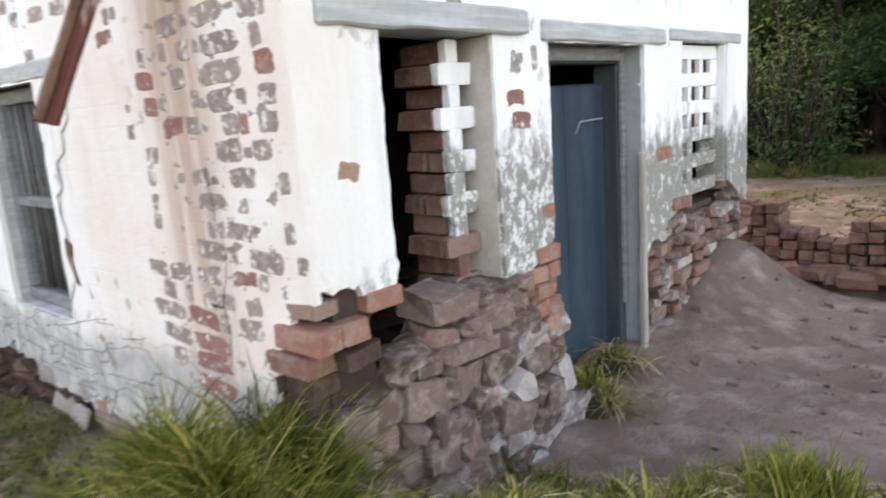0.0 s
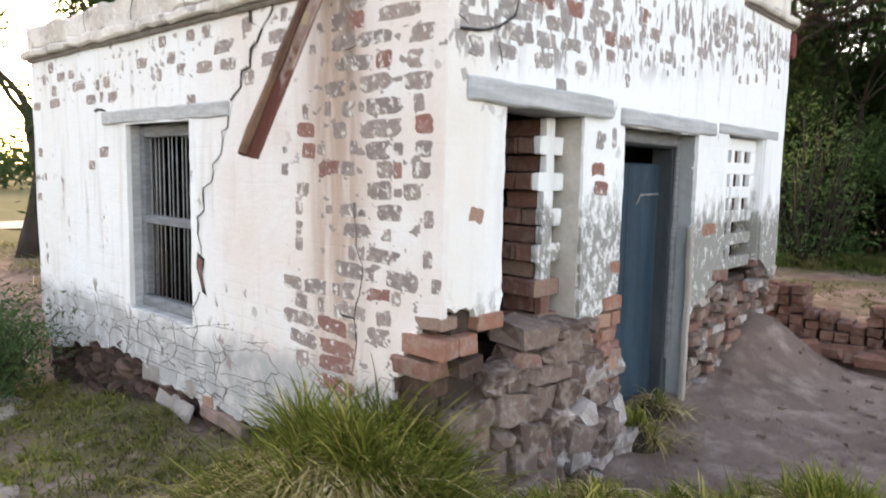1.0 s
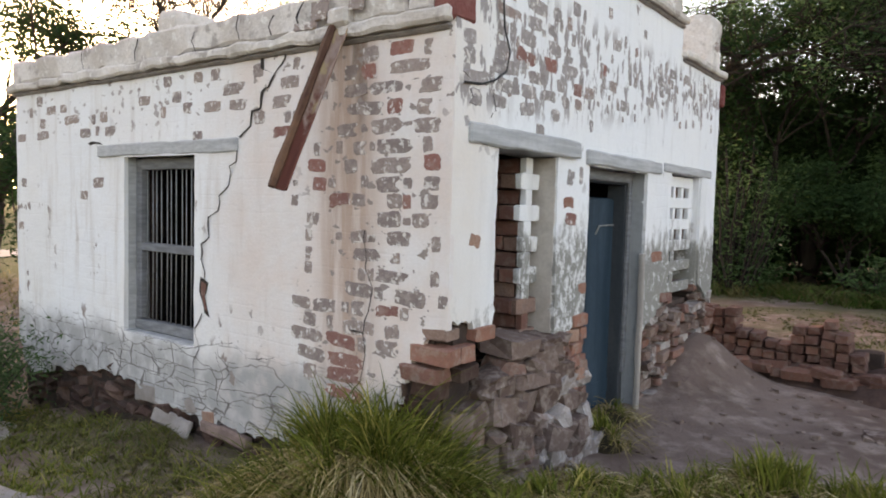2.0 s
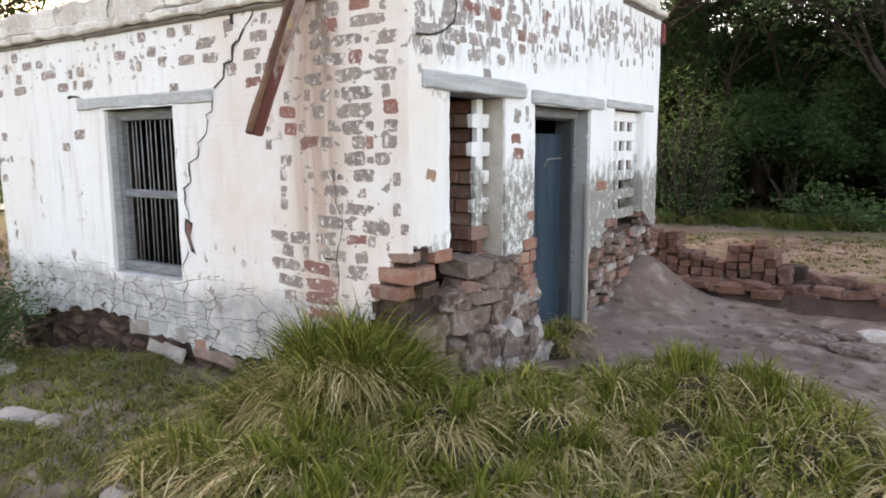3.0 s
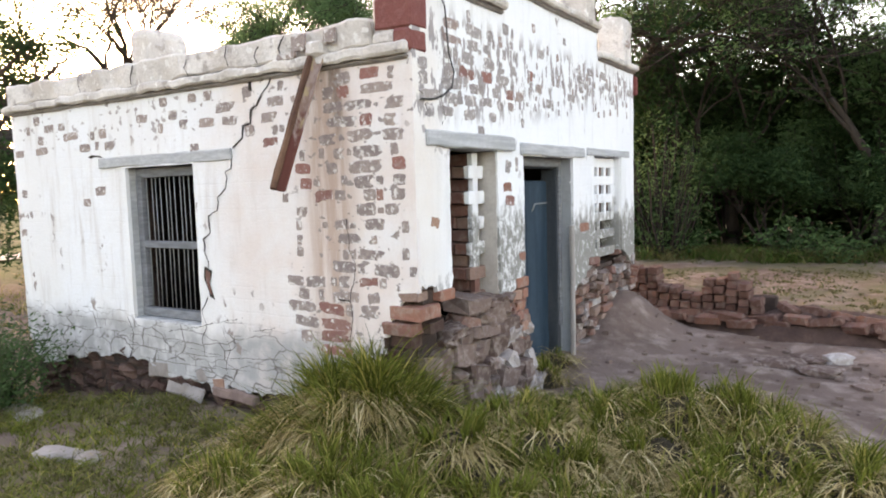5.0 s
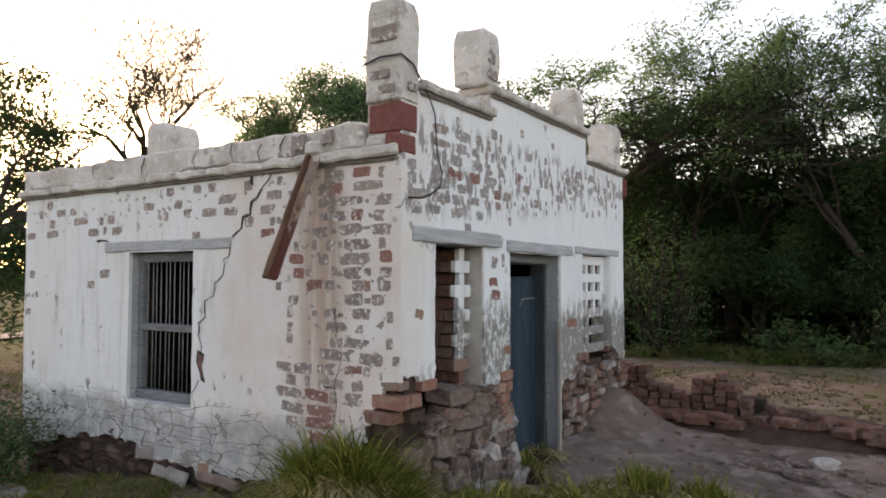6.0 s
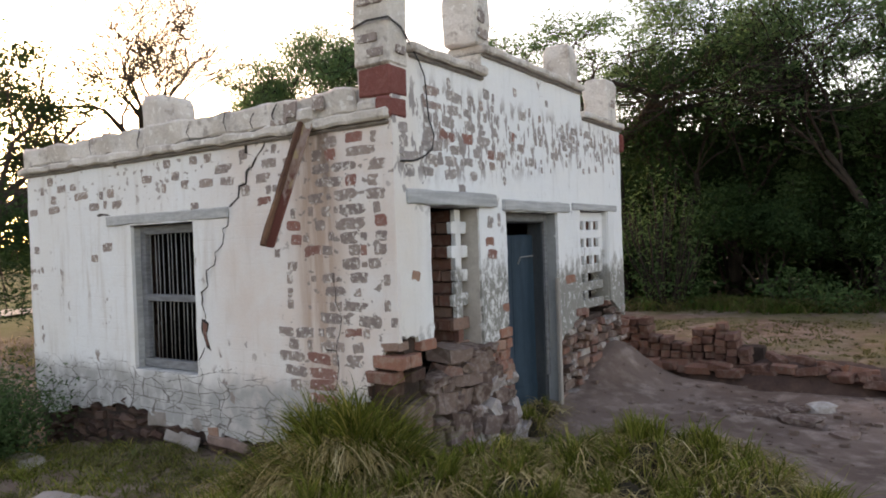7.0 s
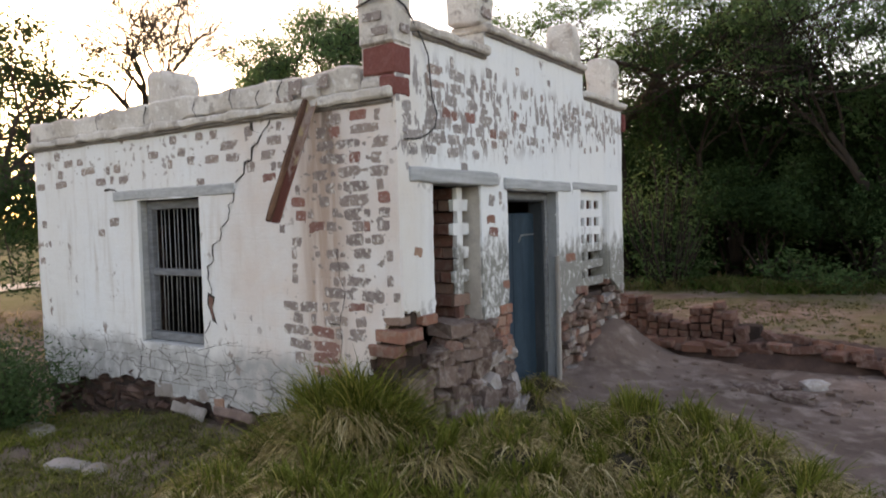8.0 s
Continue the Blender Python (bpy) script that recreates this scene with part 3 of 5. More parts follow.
for y0, y1, z, s in ((0.19, 1.17, 2.81, 5.0), (1.13, 3.11, 3.0, 6.0), (3.09, DEPTH + 0.05, 2.75, 7.0)):
    part("cornice", band(-0.30, 0.055, y0, y1, z, z + 0.06, s, 0.013, 20), M_PARAPET, house, "thin sloping coping on the front parapet")
part("parapet", solid(-0.26, -0.004, 1.14, 1.30, 2.875, 2.997, 0.012, 0, 0.008, 2.0), M_PARAPET, house)


def pillar(x0, x1, y0, y1, z0, z1, seed):
    """A roof pillar with a weathered, hipped top."""
    bm = solid(x0, x1, y0, y1, z0, z1, 0.012, 7, 0.0)
    mid = Vector(((x0 + x1) / 2, (y0 + y1) / 2, 0))
    for v in bm.verts:
        top = max(0.0, (v.co.z - (z1 - 0.07)) / 0.07)
        v.co.x += (mid.x - v.co.x) * 0.22 * top
        v.co.y += (mid.y - v.co.y) * 0.10 * top
        v.co += noise.noise_vector(v.co * 7.0 + Vector((seed, 0, seed))) * 0.016
    return bm


part("pillar", pillar(-0.28, 0.012, -0.012, 0.185, 2.70, 3.37, 1.0), M_PARAPET, house, "square lime-plastered corner pillar, bare brick at its foot")
part("pillar", pillar(-0.28, 0.01, 1.05, 1.29, 3.06, 3.50, 2.0), M_PARAPET, house)
part("pillar", pillar(-0.28, 0.01, 2.84, 3.03, 3.06, 3.44, 3.0), M_PARAPET, house)
part("pillar", pillar(-0.28, 0.01, 3.86, 4.12, 2.81, 3.28, 4.0), M_PARAPET, house)
part("pillar", pillar(-LENGTH + 0.0, -LENGTH + 0.28, 1.28, 1.78, ROOF_TOP - 0.02, 3.32, 5.0), M_PARAPET, house)
part("pillar_foot", solid(-0.265, 0.004, -0.006, 0.178, 2.502, 2.698, 0.015, 5, 0.012, 3.0), M_DEEPRED, house, "bare red brick where the plaster has fallen")
part("pillar_foot", solid(-0.12, 0.01, -0.02, 0.165, 2.36, 2.50, 0.02, 3, 0.012, 5.0), M_DEEPRED, house, "bare red brick where the plaster has fallen")
part("pillar_foot", solid(-0.272, -0.123, -0.022, 0.17, 2.418, 2.498, 0.02, 3, 0.012, 6.0), M_PARAPET, house)
part("wall", solid(-0.278, -0.006, 0.008, 0.19, 2.352, 2.85, 0.01), M_PARAPET, house)

# dark strips painted for the shadow line below cornice and copings
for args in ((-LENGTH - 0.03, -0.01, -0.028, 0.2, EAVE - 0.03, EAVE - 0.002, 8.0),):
    part("shade_strip", band(*args, 0.006), M_SHADELINE, house, "dark strip painted as the shadow line under the cornice")
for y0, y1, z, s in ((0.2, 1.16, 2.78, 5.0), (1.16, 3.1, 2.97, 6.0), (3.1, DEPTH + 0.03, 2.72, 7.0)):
    part("shade_strip", band(-0.2, 0.028, y0, y1, z, z + 0.028, s, 0.006, 16), M_SHADELINE, house, "dark strip painted as the shadow line under the coping")

# plastered reveals of the openings
# window reveals take the lintel's grey, not limewash, to give their shade
for x0, x1, z0, z1 in ((WIN[0] - 0.08, WIN[0], WIN[2] - 0.05, WIN[3]), (WIN[1], WIN[1] + 0.08, WIN[2] - 0.05, WIN[3]), (WIN[0] + 0.001, WIN[1] - 0.001, WIN[2] - 0.08, WIN[2])):
    part("reveal", solid(x0, x1, 0.018, 0.20, z0, z1, 0.004, 8, 0.002, x0), M_LINTEL, house)
for y0, y1, z0, z1 in ((GAP_A[1], GAP_A[1] + 0.07, 0.78, GAP_A[3]), (GAP_A[0] - 0.07, GAP_A[0], 0.95, GAP_A[3]), (DOOR[0] - 0.07, DOOR[0], 0.92, DOOR[3]), (DOOR[1], DOOR[1] + 0.07, -0.1, DOOR[3]), (GAP_B[0] - 0.07, GAP_B[0], 0.9, GAP_B[3]), (GAP_B[1], GAP_B[1] + 0.07, 0.86, GAP_B[3])):
    # the door's south-facing reveal is pale grey instead of limewash
    skin = M_BEIGE if y0 == GAP_A[1] else M_GREYREVEAL if y0 == DOOR[1] else M_EAST
    part("reveal", solid(-0.22, -0.018, y0, y1, z0, z1, 0.004, 8, 0.004, y0), skin, house)

part("eave_brick", solid(-0.10, 0.028, 4.19, 4.275, 2.50, 2.70, 0.012, 4, 0.008, 6.0), M_DEEPRED, house, "bare red brick at the corner under the coping")

# lintels
part("lintel", solid(-3.17, -1.57, -0.012, 0.20, 1.80, 1.885, 0.008, 14, 0.008, 1.0), M_LINTEL, house, "grey limed timber lintel above the window")
part("lintel", solid(-0.26, 0.03, 0.12, 1.28, 1.815, 1.915, 0.010, 10, 0.010, 2.0), M_LINTEL, house, "heavy grey timber lintel, end jutting out")
part("lintel", solid(-0.26, 0.022, 1.42, 2.72, 1.795, 1.885, 0.010, 10, 0.010, 3.0), M_LINTEL, house, "grey timber lintel above the door")
part("lintel", solid(-0.26, 0.012, 2.80, 4.02, 1.825, 1.89, 0.008, 10, 0.007, 4.0), M_LINTEL, house, "thin grey lintel above the pierced brickwork")


# window
fx0, fx1, fz0, fz1 = WIN[0] + 0.004, WIN[1] - 0.004, WIN[2] + 0.004, WIN[3] - 0.004
window = part("window", solid(fx0, fx1, 0.085, 0.16, fz0, fz0 + 0.07, 0.006, 6, 0.003, 1.0), M_WOODGREY, house, "dark window with grey timber frame and iron bars")
for x0, x1, z0, z1 in ((fx0, fx0 + 0.065, fz0 + 0.072, fz1), (fx1 - 0.065, fx1, fz0 + 0.072, fz1), (fx0 + 0.067, fx1 - 0.067, fz1 - 0.075, fz1), (fx0 + 0.067, fx1 - 0.067, 1.145, 1.20)):
    part("window_frame", solid(x0, x1, 0.09, 0.155, z0, z1, 0.006, 6, 0.003, x0), M_WOODGREY, window)
for k in range(12):
    x = fx0 + 0.090 + k * 0.0585 + (0.012 if k % 3 == 1 else 0.0)
    bm = bmesh.new()
    tube(bm, [(x, 0.125, fz0 + 0.05), (x + 0.004, 0.125, 1.15), (x, 0.125, fz1 - 0.05)], [0.0048] * 3, 6)
    part("window_bar", bm, M_IRON, window, smooth=True)

# door
door = part("door", solid(-0.245, -0.222, DOOR[0] + 0.03, 2.365, 0.05, 1.60, 0.008), M_BLUE, house, "faded blue-painted timber door, closed")
for y0, y1 in ((1.515, 1.938), (1.942, 2.362)):
    part("plank", solid(-0.221, -0.213, y0, y1, 0.06, 1.59, 0.003), M_BLUE, door)
part("rail", solid(-0.212, -0.207, 1.52, 2.36, 0.15, 0.25, 0.003), M_BLUE, door)
bm = bmesh.new()
tube(bm, [(-0.21, 2.05, 1.34), (-0.19, 2.05, 1.38), (-0.188, 2.06, 1.40), (-0.188, 2.31, 1.405), (-0.21, 2.33, 1.40)], [0.006] * 5, 6)
part("latch", bm, M_IRON, door, "thin iron door latch")
# frame coloured dark for its shaded inner side; the trim gives its lighter front
part("door_frame", solid(-0.275, -0.128, DOOR[1] - 0.075, DOOR[1] - 0.003, -0.05, 1.70, 0.006, 10, 0.004, 1.0), M_FRAMESHADE, house, "weathered door frame, coloured dark for its shaded inner side")
part("door_frame", solid(-0.275, -0.138, DOOR[0] + 0.003, DOOR[0] + 0.035, -0.05, 1.70, 0.006, 10, 0.004, 2.0), M_FRAMESHADE, house)
part("door_frame", solid(-0.275, -0.128, DOOR[0] + 0.003, DOOR[1] - 0.003, 1.703, 1.792, 0.006, 10, 0.004, 3.0), M_FRAMESHADE, house)
part("door_trim", solid(-0.126, -0.104, DOOR[1] - 0.062, DOOR[1] - 0.006, 0.3, 1.79, 0.004, 10, 0.003, 4.0), M_WOODGREY, house, "grey timber trim")
part("door_trim", solid(-0.126, -0.104, DOOR[0] + 0.006, DOOR[1] - 0.064, 1.715, 1.79, 0.004, 10, 0.003, 5.0), M_WOODGREY, house)
post = link("timber_post", solid(-0.018, 0.022, 2.395, 2.435, -0.1, 1.20, 0.008, 10, 0.006, 5.0), plain_material("bleached_wood", (0.42, 0.38, 0.35), (0.30, 0.27, 0.25), 5.0, 0.9, stretch=(3, 3, 0.4)))
tagged(post, "bleached wooden post standing against the blue door's frame", "post")

# iron spout under the eave
bm = bmesh.new()
axis_way = Vector((0.03, -0.40, -0.80)).normalized()
side = Vector((0.95, 0.20, 0.0))
side = (side - axis_way * side.dot(axis_way)).normalized()
over = side.cross(axis_way).normalized()
over = over if over.y < 0 else -over
arc = [radians(200 + 140 * k / 8) for k in range(9)]
profile = [(0.054 * math.cos(a), 0.045 + 0.054 * math.sin(a)) for a in arc] + [(0.046 * math.cos(a), 0.045 + 0.046 * math.sin(a)) for a in reversed(arc)]
rows = []
for k in range(9):
    f = k / 8
    c = Vector((-0.68, -0.03, 2.39)) + axis_way * (0.92 * f) + side * 0.006 * n1(f, 3.0, 2.0)
    rows.append([bm.verts.new(c + side * px * (1.0 - 0.12 * f) + over * pz) for px, pz in profile])
for r, s in zip(rows, rows[1:]):
    for a in range(18):
        bm.faces.new((r[a], r[(a + 1) % 18], s[(a + 1) % 18], s[a]))
for ring in (rows[0], rows[-1]):
    for a in range(8):
        bm.faces.new((ring[a], ring[a + 1], ring[16 - a], ring[17 - a]))
edge = [r[0].co.copy() for r in rows]
bmesh.ops.recalc_face_normals(bm, faces=bm.faces[:])
spout = part("spout", bm, M_RUSTPALE, house, "half-round rusty iron rain spout hanging askew from the eave")
# dark strip added along the left edge for the spout's shaded side
bm = bmesh.new()
tube(bm, edge, [0.021 + 0.004 * (k % 3 == 1) for k in range(9)], 6)
part("shade_edge", bm, M_RUSTSHADE, spout, "dark rusty strip painted as the shaded left side of the spout")
part("spout_lip", solid(-0.78, -0.63, -0.07, 0.16, 2.40, 2.50, 0.02, 3, 0.012, 3.0), M_PARAPET, house)


# cracks and a cable
def ribbon(pts, width, to_world, seed, lift=0.004):
    """A narrow, jagged crack along points on a wall, each point wandering a little."""
    line = []
    for (u0, v0), (u1, v1) in zip(pts, pts[1:]):
        n = max(2, int(math.hypot(u1 - u0, v1 - v0) / 0.035))
        line += [(u0 + (u1 - u0) * k / n, v0 + (v1 - v0) * k / n) for k in range(n)]
    line.append(pts[-1])
    bm, prev = bmesh.new(), None
    for k, (u, v) in enumerate(line):
        u += 0.016 * n1(k * 0.41, 1.0, seed) + 0.03 * round(2.4 * n1(k * 0.27, 1.0, seed + 3.0)) / 2.4
        w = width * (0.35 + 0.9 * abs(n1(k * 0.23, 1.0, seed + 5.0)))
        v += 0.012 * n1(k * 0.77, 1.0, seed + 9.0)
        d = sagging(abs(u), v) - lift
        pair = [bm.verts.new(to_world(u - w, v - w * 0.4, d)), bm.verts.new(to_world(u + w, v + w * 0.4, d))]
        if prev:
            bm.faces.new((prev[0], prev[1], pair[1], pair[0]))
        prev = pair
    return bm


CRACKS = (
    (((1.33, 2.35), (1.32, 2.26), (1.25, 2.22), (1.31, 2.16), (1.35, 2.13), (1.36, 2.05), (1.44, 2.03), (1.45, 1.95), (1.55, 1.88)), 0.019, 1.0),
    (((1.25, 2.22), (1.18, 2.27), (1.15, 2.34)), 0.007, 21.0),
    (((1.58, 1.84), (1.57, 1.74), (1.64, 1.72), (1.64, 1.60), (1.74, 1.54), (1.75, 1.45), (1.83, 1.40), (1.83, 1.28), (1.91, 1.24), (1.90, 1.10), (1.86, 1.07), (1.87, 0.99)), 0.010, 2.0),
    (((1.90, 0.80), (1.99, 0.70), (1.93, 0.60), (1.98, 0.42)), 0.006, 3.0),
    (((0.53, 1.38), (0.53, 1.19), (0.47, 1.09), (0.51, 0.92), (0.55, 0.60)), 0.005, 4.0),
    (((1.2, 0.62), (1.45, 0.58), (1.6, 0.66), (1.95, 0.58), (2.4, 0.5)), 0.005, 5.0),
    (((2.9, 0.50), (2.7, 0.46), (2.2, 0.40), (1.7, 0.36), (1.2, 0.40)), 0.006, 6.0),
    (((3.2, 0.12), (2.9, 0.24), (2.86, 0.44), (2.92, 0.58)), 0.007, 7.0),
    (((2.45, 0.5), (2.35, 0.36), (1.95, 0.28), (1.5, 0.28)), 0.005, 8.0),
    (((1.75, 0.58), (1.7, 0.42), (1.76, 0.30), (1.7, 0.2)), 0.004, 9.0),
)
PARAPET_JOINTS = ((0.98, 2.42, 2.57), (1.22, 2.42, 2.53), (1.52, 2.43, 2.58), (1.95, 2.42, 2.54), (2.6, 2.42, 2.57), (3.3, 2.43, 2.56))
for u, low, high in PARAPET_JOINTS:
    part("crack", ribbon(((u, low), (u + 0.02, (low + high) / 2), (u, high)), 0.009, south_point, u, 0.040), M_CRACK, wall_south)
for pts, width, seed in CRACKS:
    part("crack", ribbon(pts, width, south_point, seed), M_CRACK, wall_south)
part("crack", ribbon(((0.30, 2.08), (0.33, 1.99), (0.31, 1.95)), 0.006, east_point, 11.0), M_CRACK, wall_east)
# holes are not cut: dark patches on the wall's face give their inner shade
part("plaster_hole", ribbon(((1.86, 1.02), (1.89, 0.92), (1.84, 0.80)), 0.062, south_point, 12.0, 0.003), M_CRACK, wall_south)
part("plaster_hole", ribbon(((1.86, 1.00), (1.88, 0.92), (1.85, 0.83)), 0.040, south_point, 12.0, 0.006), M_CORE, wall_south)
part("plaster_hole", ribbon(((3.30, 1.90), (3.22, 1.905), (3.12, 1.90)), 0.030, south_point, 13.0), M_CRACK, wall_south)
part("plaster_hole", ribbon(((0.60, 0.86), (0.53, 0.855)), 0.022, south_point, 14.0), M_CRACK, wall_south)
bm = bmesh.new()
tube(bm, [(0.02, 0.19, 2.86), (0.03, 0.27, 2.77), (0.03, 0.34, 2.67), (0.025, 0.365, 2.52), (0.03, 0.37, 2.40), (0.03, 0.43, 2.29), (0.03, 0.40, 2.19), (0.025, 0.30, 2.13), (0.02, 0.20, 2.10), (0.012, 0.07, 2.09)], [0.0055] * 10, 6)
cable = tagged(link("cable", bm, M_CABLE, None, "", True), "thin black cable dangling down the white front wall", "cable")
bm = bmesh.new()
tube(bm, [(-0.29, -0.02, 2.96), (-0.14, -0.035, 2.985), (0.02, -0.025, 2.98), (0.03, 0.09, 2.94), (0.02, 0.19, 2.87)], [0.007] * 5, 6)
tagged(link("cable", bm, M_CABLE, None, "", True), "black cable tied round the roof pillar", "cable")


# ---------------------------------------------------------------- bare bricks in the limewash
# Which quarter bricks have lost their limewash, course by course from the top; o: weathered, R: red.
SOUTH_TOP, EAST_TOP, QUARTER, COURSE = 2.40, 2.912, 0.0575, 0.092
SOUTH_BARE = (
    "...............................oo",
    "..o.RRR.oo........o....oo.....oo.oo....oo.............................oo",
    "..ooooo.RRoo.....oooo.....oooo.......oo....ooo.................oo.ooo....o",
    ".ooo.ooooooo.......ooo....ooo.ooo..oo...o............oo.o...oooo.....oo",
    "..oo.RRooooo.......o...oo..........................ooo.o.ooo........oooo...ooo",
    ".ooo.oooo.ooo......RRR...........oo",
    "..o.oooo.oo....o",
    ".RR.ooooo.oo..RRR",
    ".oo..ooo.o....RR......................................ooo..................oo",
    ".oo.Roo..ooRRR............................................oo",
    "..oo.ooo.......o",
    ".o..ooo..o......o",
    ".......oooo.....o...........................................................oo",
    ".o..oooo.o......o",
    "o.oooo..oooo",
    "....oRRR.oo.ooooooo",
    ".....oo..ooo.o.oo",
    ".....ooo.oRRRRooooo",
    ".........RRRRRoooo",
    ".........RRRRR.oo",
    ".........RRRRR",
)
EAST_BARE = (
    "",
    ".............................o..........o",
    "....................oo",
    "......oooo.oooo.oo.o..o.......ooo................ooo.o.ooo......oo.oo",
    "......oooo.ooo.oo...o........................ooo.oo......oo...oo.....oooo",
    "......oo.oooo..ooo.o...o...oR........o.o......oo.o",
    ".oo...oo.RRRR.RRR.oooo........oo.........ooo",
    ".oo..ooooo.oooo..oo..RRooo.......oo",
    ".oooo.ooooooo.ooo.oo.oo",
    "..oo.ooo..ooo...oo.......o",
    ".............oo",
)


def bare_bricks(plan, top, wall, to_matrix, rng, mat):
    meshes = {c: [patch_mesh(rng, "brick", m) for _ in range(9)] for c, m in (("o", mat), ("R", M_REDLIME))}
    for k, row in enumerate(plan):
        for c, run in itertools.groupby(range(len(row)), key=lambda i: row[i]):
            run = list(run)
            while c != "." and run:
                take = run[: 4 if len(run) > 5 else 5]
                run = run[len(take):]
                u = (take[0] + len(take) / 2) * QUARTER + rng.uniform(-0.008, 0.008)
                w = max(0.06, len(take) * QUARTER - 0.008) * rng.uniform(0.92, 1.06)
                z = top - (k + 0.5) * COURSE + rng.uniform(-0.008, 0.008)
                h = 0.084 * rng.uniform(0.82, 1.06)
                piece("brick", rng.choice(meshes[c]), wall, to_matrix(u, z, w, h, rng.uniform(-5, 5)))


def on_south(u, z, w, h, turn):
    return pose(-u, sagging(u, z) + 0.004, z, 0, turn, 0) @ Matrix.Diagonal((w, 0.0062, h, 1))


def on_east(u, z, w, h, turn):
    return pose(-sagging(u, z) - 0.004, u, z, 0, 0, 90) @ pose(0, 0, 0, 0, turn, 0) @ Matrix.Diagonal((w, 0.0062, h, 1))


rng = random.Random(11)
small = [patch_mesh(rng, "brick", M_BARE) for _ in range(7)]
bare_bricks(SOUTH_BARE, SOUTH_TOP, wall_south, on_south, rng, M_BARE)
bare_bricks(EAST_BARE, EAST_TOP, wall_east, on_east, rng, M_FLAKE)
for k in range(60):
    u, z = abs(rng.gauss(0.55, 0.28)) + 0.06, rng.uniform(0.65, 2.28)
    course, cell = int((SOUTH_TOP - z) / COURSE), int(u / QUARTER)
    row = SOUTH_BARE[course] if 0 <= course < len(SOUTH_BARE) else ""
    if u < 1.2 and (cell >= len(row) or row[cell] == "."):
        piece("brick", small[k % 7], wall_south, on_south((cell + 0.5) * QUARTER, SOUTH_TOP - (course + 0.5) * COURSE, rng.uniform(0.035, 0.075), rng.uniform(0.04, 0.075), rng.uniform(-8, 8)))
flake = [patch_mesh(rng, "brick", M_FLAKE) for _ in range(6)] 
for k in range(120):
    y = rng.uniform(0.3, 4.05)
    z = 1.98 + 0.07 * y + (0.75 - 0.10 * y) * abs(rng.gauss(0.45, 0.3))
    if z < min(2.7, east_top(y) - 0.1):
        piece("brick", rng.choice(flake), wall_east, on_east(y, z, rng.uniform(0.018, 0.06), rng.uniform(0.035, 0.10), rng.uniform(-14, 14)))
piece("brick", patch_mesh(rng, "brick", M_RED), wall_east, on_east(0.205, 1.345, 0.10, 0.075, 8))
piece("brick", patch_mesh(rng, "brick", M_RED), wall_east, on_east(1.20, 1.55, 0.13, 0.08, -6))
piece("brick", patch_mesh(rng, "brick", M_REDLIME), wall_east, on_east(1.235, 1.455, 0.15, 0.08, 3))
piece("brick", patch_mesh(rng, "brick", M_FLAKE), wall_east, on_east(1.22, 1.70, 0.10, 0.10, 8))
piece("brick", patch_mesh(rng, "brick", M_FLAKE), wall_east, on_east(1.36, 1.72, 0.05, 0.12, -4))
piece("brick", patch_mesh(rng, "brick", M_RED), wall_east, on_east(1.42, 1.02, 0.12, 0.075, 0))
piece("brick", patch_mesh(rng, "brick", M_RED), wall_east, on_east(2.72, 1.165, 0.25, 0.085, 0))


for y, z, w, hh in ((1.14, 3.27, 0.12, 0.10), (1.17, 3.14, 0.15, 0.08), (3.98, 3.0, 0.1, 0.08), (0.10, 2.80, 0.1, 0.06)):
    piece("brick", small[2], wall_east, pose(0.012, y, z, 0, 0, 90) @ Matrix.Diagonal((w, 0.012, hh, 1)))
for x, z, w, hh in ((-0.84, 2.51, 0.13, 0.12), (-0.58, 2.52, 0.10, 0.10), (-0.95, 2.44, 0.18, 0.05)):
    piece("brick", small[1], wall_south, pose(x, -0.038, z) @ Matrix.Diagonal((w, 0.016, hh, 1)))
for x, z, w, hh in ((-0.13, 3.14, 0.22, 0.11), (-0.16, 2.88, 0.16, 0.06), (-0.10, 2.78, 0.14, 0.06)):
    piece("brick", small[4], wall_south, pose(x, -0.012, z) @ Matrix.Diagonal((w, 0.012, hh, 1)))


# ---------------------------------------------------------------- brick core where the plaster is gone
def lay_brick(meshes, wall, x, y, z, sx, sy, sz, rng, twist=3.0):
    m = pose(x, y, z, rng.uniform(-twist, twist), rng.uniform(-twist, twist), rng.uniform(-twist, twist))
    return piece("brick", rng.choice(meshes), wall, m @ Matrix.Diagonal((sx, sy, sz, 1)))


rng = random.Random(23)
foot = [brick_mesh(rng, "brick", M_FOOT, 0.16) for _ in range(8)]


def stone_mesh(rng, name, material, jag=0.24):
    """A unit rough stone: blocky, with broken faces."""
    data = bpy.data.meshes.new(name)
    bm = chunk(rng, 1.0, 1.0, 1.0, jag)
    bm.to_mesh(data)
    bm.free()
    data.materials.append(material)
    return data


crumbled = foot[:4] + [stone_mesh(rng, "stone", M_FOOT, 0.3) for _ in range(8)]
rough_stones = [stone_mesh(rng, "stone", M_STONE, 0.2) for _ in range(5)] + [brick_mesh(rng, "stone", M_STONE, 0.25) for _ in range(11)]
pale_stones = [stone_mesh(rng, "stone", M_PALE, 0.2) for _ in range(3)] + [brick_mesh(rng, "stone", M_PALE, 0.25) for _ in range(7)]
core = [brick_mesh(rng, "brick", M_CORE, 0.12) for _ in range(8)]
redb = [brick_mesh(rng, "brick", M_RED, 0.09) for _ in range(5)]
